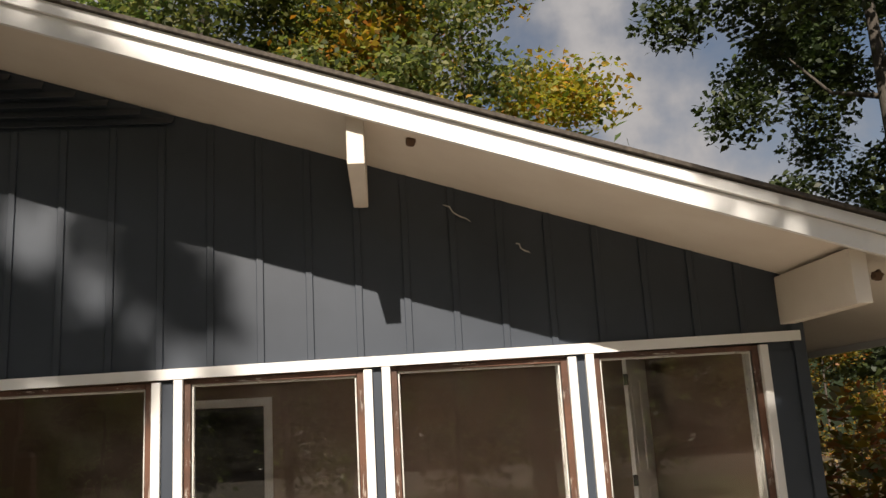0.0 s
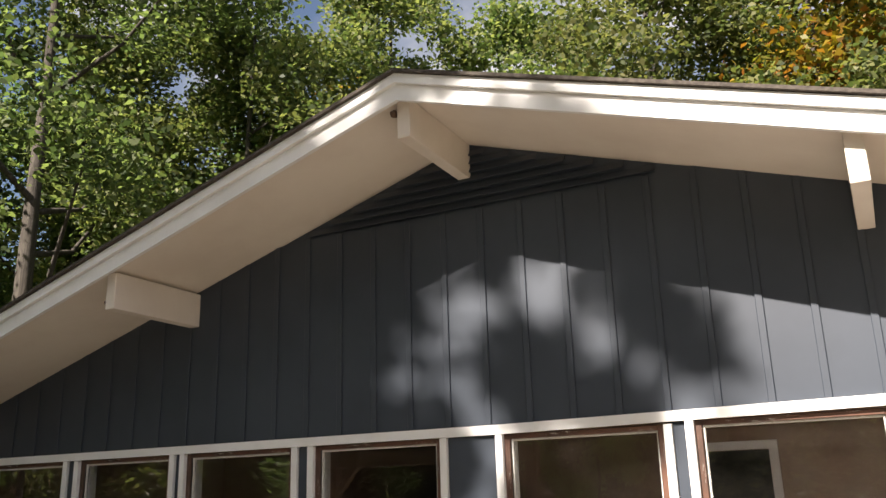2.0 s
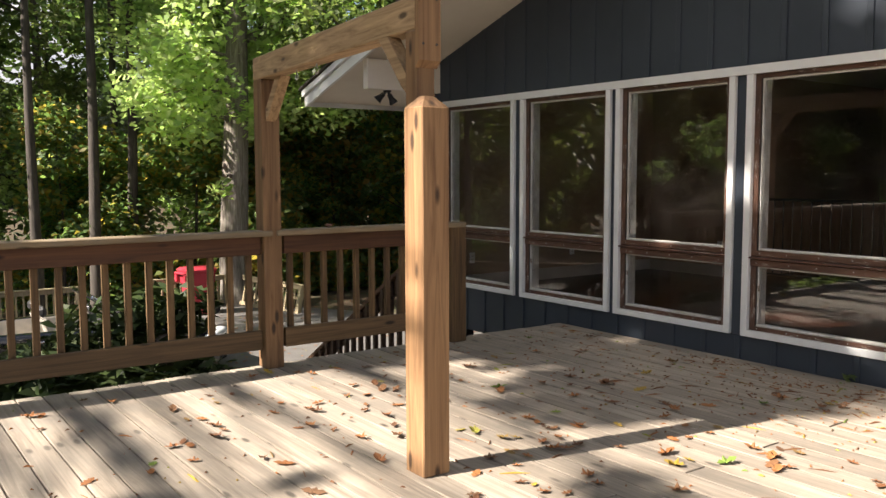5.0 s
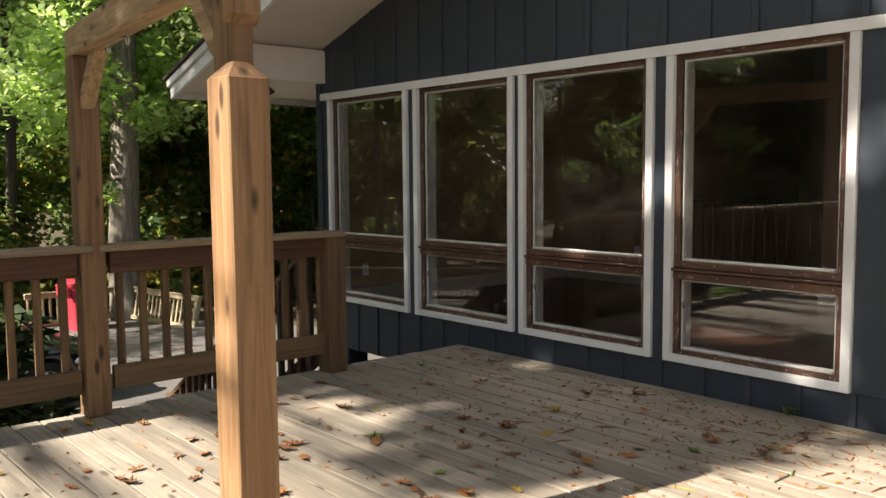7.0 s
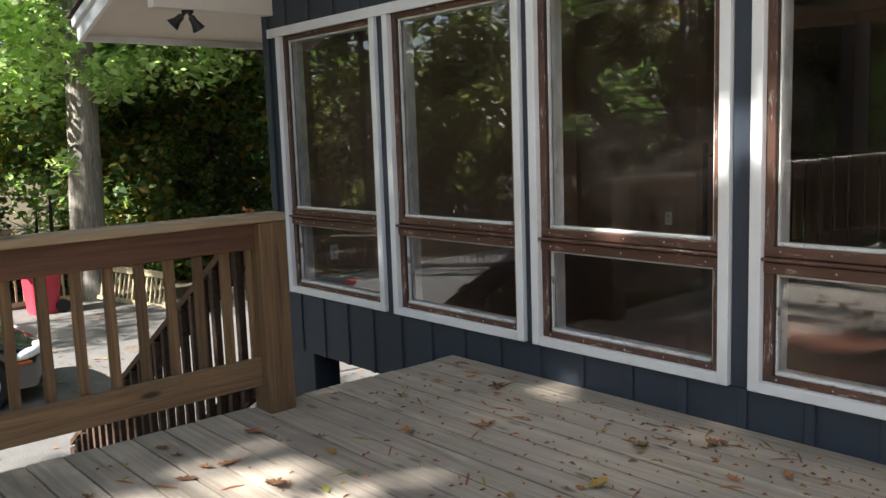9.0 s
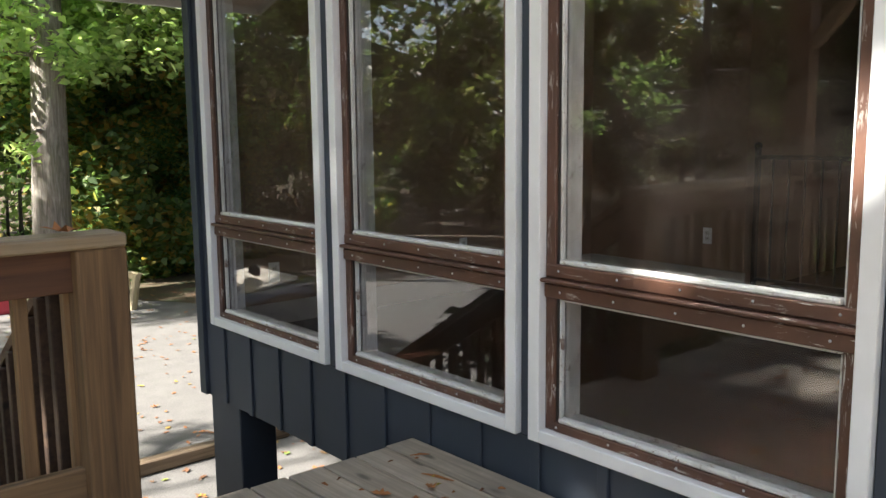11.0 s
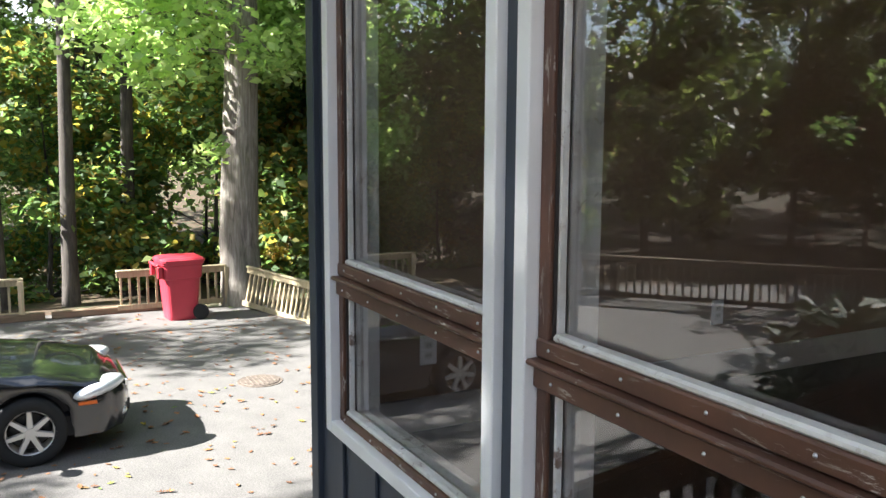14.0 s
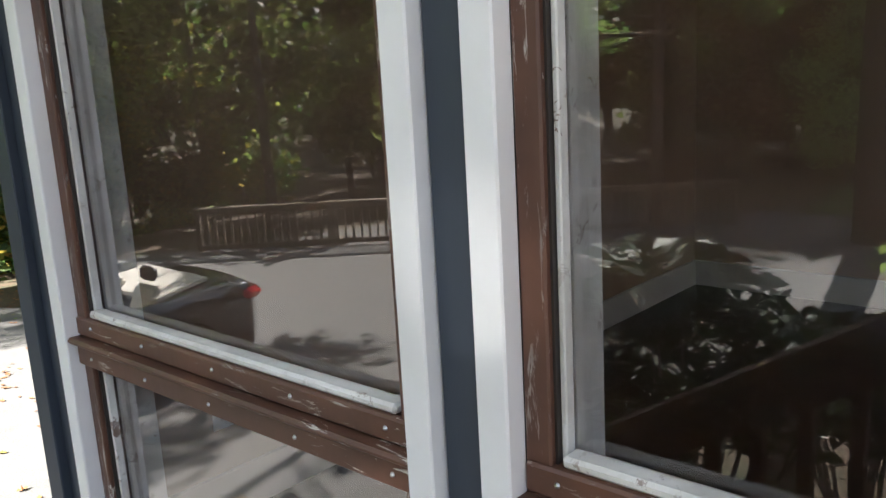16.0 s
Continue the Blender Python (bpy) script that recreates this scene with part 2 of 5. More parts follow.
wall = tagged(new("wall_south"), "dark blue-black painted gable wall of vertical boards and battens", "wall", kind="structure")
bm = bmesh.new()
prism(bm, [(XL, WALL + 0.016, TRIM_Z1 - 0.01), (XR, WALL + 0.016, TRIM_Z1 - 0.01), (XR, WALL + 0.016, soffit_z(XR) + 0.05), (CX, WALL + 0.016, RIDGE + 0.05), (XL, WALL + 0.016, soffit_z(XL) + 0.05)], (0, 0.134, 0))
box(bm, XL, WALL + 0.016, -0.24, XR, WALL + 0.15, SILL_Z + 0.02)
gaps = [(XL, WINDOWS[0][0] + 0.03)] + [(a[1] - 0.03, b[0] + 0.03) for a, b in zip(WINDOWS, WINDOWS[1:])] + [(WINDOWS[-1][1] - 0.03, XR)]
for x0, x1 in gaps:
    box(bm, x0, WALL + 0.016, SILL_Z + 0.02, x1, WALL + 0.15, TRIM_Z1 - 0.01)
part("wall_core", bm, SIDING, wall)

PITCH = 0.289


def siding_board(x0, x1, z0, z1a, z1b):
    bm = bmesh.new()
    prism(bm, [(x0, WALL, z0), (x1, WALL, z0), (x1, WALL, z1b), (x0, WALL, z1a)], (0, 0.014, 0))
    part("siding_board", bm, SIDING, wall)


def batten(x, z0, z1):
    bm = bmesh.new()
    box(bm, x - 0.021, WALL - 0.013, z0, x + 0.021, WALL - 0.001, z1, 0.003)
    part("batten", bm, SIDING, wall)


LOUVRE_Z = 3.54
first = -7.353
lines = [first + PITCH * k for k in range(-1, 36) if XL + 0.03 < first + PITCH * k < XR - 0.03]
edges = [XL] + lines + [XR]
for a, b in zip(edges, edges[1:]):
    a2, b2 = a + 0.002, b - 0.002
    cuts = [a2, b2] if not (a2 < CX < b2) else [a2, CX, b2]
    for p, q in zip(cuts, cuts[1:]):
        siding_board(p, q, TRIM_Z1 + 0.004, min(soffit_z(p), LOUVRE_Z), min(soffit_z(q), LOUVRE_Z))
    siding_board(a2, b2, -0.26, SILL_Z - 0.004, SILL_Z - 0.004)
for xx in lines:
    batten(xx, TRIM_Z1 + 0.004, min(soffit_z(xx) - 0.004, LOUVRE_Z - 0.01))
    batten(xx, -0.26, SILL_Z - 0.004)
for x0, x1 in gaps:
    if x1 - x0 > 0.09:
        siding_board(x0 + 0.035, x1 - 0.035, SILL_Z, TRIM_Z0 - 0.003, TRIM_Z0 - 0.003)
boxpart("corner_board", SIDING, wall, (XL - 0.02, WALL - 0.022, -0.26, XL + 0.055, WALL + 0.15, soffit_z(XL) - 0.004))
boxpart("corner_board", SIDING, wall, (XR - 0.055, WALL - 0.022, -0.26, XR + 0.02, WALL + 0.15, soffit_z(XR) - 0.004))

# louvred vent in the peak
vent = tagged(new("gable_vent"), "dark painted triangular louvred vent under the ridge", "vent", kind="structure")
bm = bmesh.new()
half = (RIDGE - LOUVRE_Z) / SLOPE
prism(bm, [(CX - half, WALL + 0.012, LOUVRE_Z), (CX + half, WALL + 0.012, LOUVRE_Z), (CX, WALL + 0.012, RIDGE - 0.01)], (0, 0.003, 0))
part("backing", bm, SIDING, vent)
z = LOUVRE_Z + 0.005
while z < RIDGE - 0.09:
    h = (RIDGE - z - 0.01) / SLOPE
    bm = bmesh.new()
    h -= 0.055 / SLOPE
    prism(bm, [(CX - h, WALL - 0.035, z), (CX - h, WALL - 0.023, z), (CX - h, WALL + 0.010, z + 0.05), (CX - h, WALL - 0.002, z + 0.05)], (2 * h, 0, 0))
    part("slat", bm, SIDING, vent)
    z += 0.062

# white head trim running across all the windows
bm = bmesh.new()
ht = [XL + 0.06, -2.4, XR - 0.01]
prism(bm, [(q, WALL - 0.03, head_z(q)) for q in ht] + [(q, WALL - 0.03, head_z(q) + 0.06) for q in ht[::-1]], (0, 0.028, 0))
part("head_trim", bm, WHITE, wall, "white painted trim board")


def make_window(x0, x1, k):
    """One fixed window: white casing, brown stained frame with a double rail, a tall pane over a low one, screws."""
    w = tagged(new("window_%d" % k), "tall brown-framed window with white casing and a low lower pane", "window", kind="structure")
    w.location = (x0, WALL, SILL_Z)
    W, H = x1 - x0, head_z(x0) - SILL_Z - 0.001
    cw, f = 0.05, 0.04
    boxpart("casing", WHITE, w, (0, -0.026, 0, cw, 0.012, H))
    boxpart("casing", WHITE, w, (W - cw, -0.026, 0, W, 0.012, H))
    boxpart("casing", WHITE, w, (cw, -0.026, 0, W - cw, 0.012, 0.045))
    z0, z1 = 0.045, H
    a, b = cw, W - cw
    # brown stops set back in the casing, with the double rail between the panes
    boxpart("frame_stile", BROWN_UP, w, (a, 0.008, z0, a + f, 0.06, z1))
    boxpart("frame_stile", BROWN_UP, w, (b - f, 0.008, z0, b, 0.06, z1))
    boxpart("frame_head", BROWN, w, (a + f, 0.008, z1 - 0.03, b - f, 0.06, z1))
    boxpart("frame_sill", BROWN, w, (a + f, 0.004, z0, b - f, 0.06, z0 + 0.03))
    boxpart("upper_rail", BROWN, w, (a + 0.002, 0.002, 0.565, b - 0.002, 0.06, 0.607), 0.004)
    boxpart("drip_rail", BROWN, w, (a - 0.004, -0.022, 0.548, b + 0.004, 0.02, 0.562), 0.005)
    boxpart("lower_rail", BROWN, w, (a + 0.002, -0.004, 0.497, b - 0.002, 0.06, 0.544), 0.004)
    for p0, p1, name in ((0.607, z1 - 0.03, "upper_pane"), (z0 + 0.03, 0.497, "lower_pane")):
        c, d, t = a + f, b - f, 0.013
        boxpart("putty_line", BRONZE, w, (c, 0.018, p0, c + 0.004, 0.045, p1), 0)
        boxpart("putty_line", BRONZE, w, (d - 0.004, 0.018, p0, d, 0.045, p1), 0)
        boxpart("glazing_bead", BEAD, w, (c + 0.004, 0.026, p0, c + t, 0.045, p1), 0.002)
        boxpart("glazing_bead", BEAD, w, (d - t, 0.026, p0, d - 0.004, 0.045, p1), 0.002)
        boxpart("glazing_bead", BEAD, w, (c + t, 0.010, p0, d - t, 0.045, p0 + 0.017), 0.005)
        boxpart("glazing_bead", BEAD, w, (c + t, 0.026, p1 - t, d - t, 0.045, p1), 0.002)
        pane = boxpart(name, GLASS, w, (c, 0.046, p0, d, 0.050, p1), 0)
        pane.visible_shadow = False
    # white lining of the opening inside
    for q0, q1 in ((a, a + f + 0.006), (b - f - 0.006, b)):
        boxpart("jamb", BEAD, w, (q0, 0.061, z0, q1, 0.10, z1), 0.002)
        boxpart("jamb_stop", BEAD, w, (q0, 0.101, z0, q1 - 0.012 if q0 == a else q1, 0.15, z1), 0.002)
    boxpart("stool", BEAD, w, (a + f, 0.061, z0, b - f, 0.13, z0 + 0.034), 0.003)
    boxpart("rail_lining", BEAD, w, (a + f, 0.061, 0.51, b - f, 0.09, 0.60), 0.003)
    boxpart("head_jamb", BEAD, w, (a + f, 0.061, z1 - 0.035, b - f, 0.15, z1), 0.002)
    n = 5
    for i in range(n):
        xs = a + 0.06 + (b - a - 0.12) * i / (n - 1)
        for q, zz in enumerate((0.588, 0.520, z0 + 0.016)):
            bm = bmesh.new()
            bmesh.ops.create_uvsphere(bm, u_segments=7, v_segments=4, radius=0.0045, matrix=Matrix.Translation((xs + random.uniform(-0.015, 0.015), {0: 0.002, 1: -0.004, 2: 0.004}[q], zz)))
            part("screw", bm, STEEL, w)
    return w


for k, (x0, x1) in enumerate(WINDOWS, 1):
    make_window(x0, x1, k)

# ---- roof ----
FRONT, EAVE_L, EAVE_R = 4.36, -8.68, 3.59
shingle, nt, b = material("roof_shingle", 0.9)
nn = noise_tex(nt, coords(nt), 30, 6)
nt.links.new(ramp(nt, nn, [(0.3, (0.035, 0.028, 0.024)), (0.7, (0.10, 0.085, 0.07))]), b.inputs["Base Color"])
bump(nt, b, nn, 0.5, 0.01)
roof = tagged(new("roof"), "low gable roof with white fascia and dark asphalt shingles", "roof", kind="structure")
for side in (-1, 1):
    xe = EAVE_L if side < 0 else EAVE_R
    sh = lambda x, up: (RIDGE - SLOPE * abs(x - CX)) + up
    bm = bmesh.new()
    prism(bm, [(CX, FRONT + 0.02, sh(CX, 0)), (xe, FRONT + 0.02, sh(xe, 0)), (xe, FRONT + 0.02, sh(xe, 0.11)), (CX, FRONT + 0.02, sh(CX, 0.11))], (0, 14.0, 0))
    part("soffit_deck", bm, SOFFIT, roof)
    bm = bmesh.new()
    prism(bm, [(CX, FRONT - 0.012, sh(CX, -0.055)), (xe - 0.02 * -side, FRONT - 0.012, sh(xe, -0.055)), (xe - 0.02 * -side, FRONT - 0.012, sh(xe, 0.05)), (CX, FRONT - 0.012, sh(CX, 0.05))], (0, 0.03, 0))
    part("fascia", bm, WHITE, roof, "white fascia board")
    bm = bmesh.new()
    prism(bm, [(CX, FRONT - 0.04, sh(CX, 0.052)), (xe - 0.04 * -side, FRONT - 0.04, sh(xe, 0.052)), (xe - 0.04 * -side, FRONT - 0.04, sh(xe, 0.114)), (CX, FRONT - 0.04, sh(CX, 0.114))], (0, 0.058, 0))
    part("fascia_cap", bm, WHITE, roof, "white upper fascia strip")
    bm = bmesh.new()
    prism(bm, [(CX, FRONT - 0.065, sh(CX, 0.117)), (xe - 0.07 * -side, FRONT - 0.065, sh(xe, 0.117)), (xe - 0.07 * -side, FRONT - 0.065, sh(xe, 0.138)), (CX, FRONT - 0.065, sh(CX, 0.138))], (0, 14.1, 0))
    part("shingles", bm, shingle, roof)
    # eave fascia along the side of the house
    boxpart("eave_fascia", WHITE, roof, (min(xe, xe + side * 0.03), FRONT + 0.02, sh(xe, -0.05), max(xe, xe + side * 0.03), 18, sh(xe, 0.112)), 0.003)

BEAMS = [(XL + 0.07, 2.14), (CX - 2.45, 2.974), (CX, 3.754), (CX + 2.45, 2.974), (XR - 0.07, 2.14)]
for xb, zb in BEAMS:
    beam = tagged(new("roof_beam"), "white boxed roof beam carrying the overhang", "beam", group="roof beams", kind="structure")
    bm = bmesh.new()
    ztop = min(soffit_z(xb - 0.045), soffit_z(xb + 0.045)) - 0.002
    box(bm, xb - 0.045, 4.43, zb, xb + 0.045, WALL, ztop, 0.004)
    part("beam", bm, SOFFIT, beam)

# side and back walls of the house
for nm, dims in (("wall_west", (XL, WALL + 0.15, -0.26, XL + 0.14, 13.0, 2.42)), ("wall_east", (XR - 0.14, WALL + 0.15, -0.26, XR, 13.0, 2.42)), ("wall_north", (XL, 13.0, -0.26, XR, 13.14, 4.0))):
    ob = boxpart(nm, SIDING, None, dims, 0)
    tagged(ob, "dark painted outer wall of the house", "wall", kind="structure")

# ---- rooms behind the glass ----
FLOOR_Z, BACK = 0.10, 8.55
planks = wood("dark_floor", (0.014, 0.006, 0.004), (0.04, 0.017, 0.010), 0, 0.25, knots=False)
inner = painted("greige_wall", (0.27, 0.178, 0.12), (0.235, 0.158, 0.107), 0.6, 0.8)
ceil_mat = painted("ceiling_paint", (0.5, 0.46, 0.4), (0.45, 0.41, 0.36), 0.7, 0.8)
ob = boxpart("floor", planks, None, (XL + 0.14, WALL + 0.15, FLOOR_Z - 0.3, XR - 0.14, 13.0, FLOOR_Z), 0)
tagged(ob, "dark stained wooden floor of the empty room", "floor", kind="structure")
ob = boxpart("ceiling", ceil_mat, None, (XL + 0.14, WALL + 0.15, 2.42, XR - 0.14, 13.0, 2.5), 0)
tagged(ob, "pale painted flat ceiling", "ceiling", kind="structure")
BASE = painted("baseboard_paint", (0.42, 0.40, 0.37), (0.34, 0.32, 0.29), 0.5, 2.0)
ins = tagged(new("wall_inside"), "warm grey painted walls of the empty room with white baseboards", "wall", kind="structure")
xi = XL + 0.142
for dims in ((xi, BACK, FLOOR_Z, -6.15, BACK + 0.12, 2.419), (-6.27, BACK + 0.121, FLOOR_Z, -6.15, 11.6, 2.419), (-4.3, BACK, FLOOR_Z, -1.95, BACK + 0.12, 2.419),
             (-1.95, BACK, 1.94, -1.15, BACK + 0.12, 2.419), (-1.15, BACK, FLOOR_Z, XR - 0.142, BACK + 0.12, 2.419), (-4.42, BACK, FLOOR_Z, -4.301, 11.6, 2.419),
             (-6.15, 11.6, FLOOR_Z, -4.3, 11.72, 2.419)):
    boxpart("partition", inner, ins, dims, 0)
boxpart("lining", inner, ins, (XL + 0.1405, WALL + 0.1501, FLOOR_Z, xi + 0.003, BACK - 0.001, 2.419), 0)
boxpart("lining", inner, ins, (XR - 0.145, WALL + 0.1501, FLOOR_Z, XR - 0.1405, BACK - 0.001, 2.419), 0)
for dims in ((xi + 0.004, WALL + 0.16, FLOOR_Z, xi + 0.019, BACK - 0.016, FLOOR_Z + 0.13), (xi + 0.004, BACK - 0.015, FLOOR_Z, -6.13, BACK - 0.001, FLOOR_Z + 0.13),
             (-4.44, BACK - 0.015, FLOOR_Z, -2.03, BACK - 0.001, FLOOR_Z + 0.13), (-1.07, BACK - 0.015, FLOOR_Z, XR - 0.15, BACK - 0.001, FLOOR_Z + 0.13)):
    boxpart("baseboard", BASE, ins, dims, 0.003, "dull white painted baseboard")
for dims in ((-2.03, BACK - 0.02, FLOOR_Z, -1.951, BACK - 0.001, 2.02), (-1.149, BACK - 0.02, FLOOR_Z, -1.071, BACK - 0.001, 2.02), (-1.951, BACK - 0.02, 1.941, -1.149, BACK - 0.001, 2.02)):
    boxpart("door_casing", WHITE, ins, dims, 0.003, "white door casing")


def outlet(x, y, z, face):
    o = thing("wall_outlet", "white double wall outlet above the baseboard", "outlet", (x, y, z), "wall outlets")
    bm = bmesh.new()
    box(bm, 0, -0.035, -0.057, 0.006, 0.035, 0.057, 0.002)
    part("plate", bm, WHITE, o)
    for dz in (-0.02, 0.02):
        bm = bmesh.new()
        box(bm, 0.0062, -0.016, dz - 0.013, 0.009, 0.016, dz + 0.013, 0.001)
        s = part("socket", bm, BEAD, o)
        for dy in (-0.006, 0.006):
            boxpart("slot", BLACK, s, (0.0091, dy - 0.0012, dz - 0.004, 0.0096, dy + 0.0012, dz + 0.005), 0)
    o.rotation_euler = (0, 0, radians(face))


outlet(xi + 0.0035, 5.69, 0.41, 0)
outlet(xi + 0.0035, 7.17, 0.42, 0)
outlet(-6.43, BACK - 0.0005, 0.46, -90)

# white panelled door standing ajar in the room
door = thing("door", "white panelled door standing ajar with black hinges", "door", (1.98, 7.2, FLOOR_Z))
boxpart("leaf", WHITE, door, (0, 0, 0.01, 0.80, 0.035, 2.03), 0.003)
for z0, z1 in ((0.2, 0.95), (1.1, 1.85)):
    for a in (0.1, 0.44):
        boxpart("panel", WHITE, door, (a, -0.006, z0, a + 0.26, -0.0005, z1), 0.004)
for z in (0.25, 1.0, 1.8):
    boxpart("hinge", BLACK, door, (-0.012, -0.008, z, 0.0, 0.03, z + 0.09), 0.002)
door.rotation_euler = (0, 0, radians(62))

# black iron stair rail inside
guard = thing("stair_guard", "black iron stair guard with slim upright bars", "railing", (-6.1, 8.6, FLOOR_Z))
bm = bmesh.new()
box(bm, 0, -0.02, 0.9, 1.78, 0.02, 0.93, 0.006)
part("handrail", bm, BLACK, guard)
bm = bmesh.new()
box(bm, 0, -0.012, 0.08, 1.78, 0.012, 0.1)
part("bottom_rail", bm, BLACK, guard)
for x in (0.0, 1.76):
    bm = bmesh.new()
    box(bm, x - 0.016, -0.016, 0, x + 0.016, 0.016, 0.97, 0.003)
    bmesh.ops.create_uvsphere(bm, u_segments=10, v_segments=6, radius=0.028, matrix=Matrix.Translation((x, 0, 0.99)))
    part("newel", bm, BLACK, guard)
for k in range(1, 16):
    bm = bmesh.new()
    tube(bm, (k * 0.11, 0, 0.1), (k * 0.11, 0, 0.9), 0.008, seg=8)
    part("bar", bm, BLACK, guard)
fan = thing("ceiling_fan", "dark ceiling fan hanging at rest under the ceiling", "ceiling fan", (-3.4, 6.8, 2.42))
bm = bmesh.new()
tube(bm, (0, 0, 0), (0, 0, -0.15), 0.02)
part("rod", bm, BLACK, fan)
bm = bmesh.new()
tube(bm, (0, 0, -0.15), (0, 0, -0.24), 0.09, 0.07, 16)
part("motor", bm, BLACK, fan)
bm = bmesh.new()
bmesh.ops.create_uvsphere(bm, u_segments=16, v_segments=10, radius=0.09, matrix=Matrix.Translation((0, 0, -0.31)))
part("globe", bm, WHITE, fan, "white glass globe", True)
for k in range(5):
    bm = bmesh.new()
    box(bm, 0.1, -0.06, -0.195, 0.62, 0.06, -0.185, 0.003)
    bl = part("blade", bm, BRONZE, fan)
    bl.rotation_euler = (radians(9), 0, k * 2 * math.pi / 5)

# ---- ground ----
GROUND = -1.9
asphalt, nt, b = material("worn_drive", 0.9)
v = coords(nt)
n1, n2, n3 = noise_tex(nt, v, 0.35, 5), noise_tex(nt, v, 60, 4), noise_tex(nt, v, 3.0, 6, 0.7)
c = ramp(nt, n1, [(0.3, (0.082, 0.078, 0.073)), (0.7, (0.128, 0.121, 0.112))])
c = mix(nt, 0.5, c, ramp(nt, n3, [(0.3, (0.052, 0.049, 0.046)), (0.7, (0.155, 0.146, 0.134))]))
c = mix(nt, 0.35, c, ramp(nt, n2, [(0.35, (0.042, 0.04, 0.038)), (0.65, (0.22, 0.21, 0.195))]))
nt.links.new(c, b.inputs["Base Color"])
bump(nt, b, n2, 0.5, 0.01)
soil, nt, b = material("forest_floor", 0.95)
v = coords(nt)
n1, n2 = noise_tex(nt, v, 1.5, 8, 0.7), noise_tex(nt, v, 14, 6, 0.7)
c = ramp(nt, n2, [(0.3, (0.03, 0.022, 0.013)), (0.55, (0.085, 0.055, 0.03)), (0.72, (0.16, 0.095, 0.045))])
c = mix(nt, ramp(nt, n1, [(0.48, grey(0)), (0.62, grey(0.8))]), c, (0.03, 0.05, 0.014))
nt.links.new(c, b.inputs["Base Color"])
bump(nt, b, n2, 0.8, 0.04)
grass_mat, nt, b = material("lawn", 0.9)
n2 = noise_tex(nt, coords(nt), 9, 8, 0.7)
nt.links.new(ramp(nt, n2, [(0.3, (0.05, 0.085, 0.018)), (0.7, (0.12, 0.17, 0.04))]), b.inputs["Base Color"])
bump(nt, b, n2, 0.6, 0.03)


def hill(x, y):
    """Level round the house, falling away into the woods beyond the drive, rising far off."""
    d = max(0.0, -20.8 - x)
    h = GROUND - 0.03 - 0.10 * min(d, 9) + 0.02 * max(0, d - 14)
    r = max(0.0, math.hypot(x + 5, y) - 45)
    return h + 0.03 * r + (0.12 * noise.noise(Vector((x * 0.2, y * 0.2, 0))) * min(1, d / 3 + r / 10))


bm = bmesh.new()
xs = [-900, -400, -200, -110, -80] + list(range(-64, 49, 2)) + [60, 80, 110, 200, 400, 900]
grid = [[bm.verts.new((x, y, hill(x, y) if abs(x) < 300 and abs(y) < 300 else 12.0)) for y in xs] for x in xs]
for i in range(len(xs) - 1):
    for j in range(len(xs) - 1):
        bm.faces.new((grid[i][j], grid[i + 1][j], grid[i + 1][j + 1], grid[i][j + 1]))
ob = part("ground", bm, soil, None, smooth=True)
tagged(ob, "woodland ground with leaf litter and moss", "ground", kind="structure")
bm = bmesh.new()
outline = [(-20.6, -1), (-20.9, 4), (-20.4, 6.2), (-20.1, 8.4), (-18.3, 9.6), (-14, 12), (-12, 22), (-8.2, 22), (-8.2, 6.1), (-9.6, 6.0), (-9.9, 3.5), (-9.2, 0.5), (-7.5, -5.5), (3, -7.5), (4, -12), (-9, -11.5), (-17, -9.0)]
prism(bm, [(x, y, GROUND - 0.2) for x, y in outline], (0, 0, 0.2))
ob = part("driveway", bm, asphalt, None)
tagged(ob, "sunlit worn pale asphalt driveway strewn with fallen leaves", "driveway", kind="structure")
cover_ = thing("manhole_cover", "small round rusty cover set in the drive", "manhole cover", (-15.1, 7.1, GROUND))
rust = plain("rusty_iron", (0.13, 0.105, 0.085), 0.8, 0.3, 0.4, 20)
bm = bmesh.new()
tube(bm, (0, 0, -0.02), (0, 0, 0.008), 0.29, 0.285, 28)
part("ring", bm, rust, cover_)
bm = bmesh.new()
tube(bm, (0, 0, 0.009), (0, 0, 0.016), 0.25, 0.245, 28)
part("lid", bm, rust, cover_)
for k in range(-3, 4):
    w = math.sqrt(0.05 - (k * 0.06) ** 2) - 0.01
    boxpart("rib", rust, cover_, (-w, k * 0.06 - 0.012, 0.015, w, k * 0.06 + 0.012, 0.021), 0.002)
bm = bmesh.new()
prism(bm, [(-11.2, -10.6, GROUND - 0.2), (-14, -40, GROUND - 0.2), (30, -40, GROUND - 0.2), (30, -13, GROUND - 0.2), (4, -12.2, GROUND - 0.2)], (0, 0, 0.2))
ob = part("lawn", bm, grass_mat, None)
tagged(ob, "mown green lawn beyond the drive", "lawn", kind="structure")

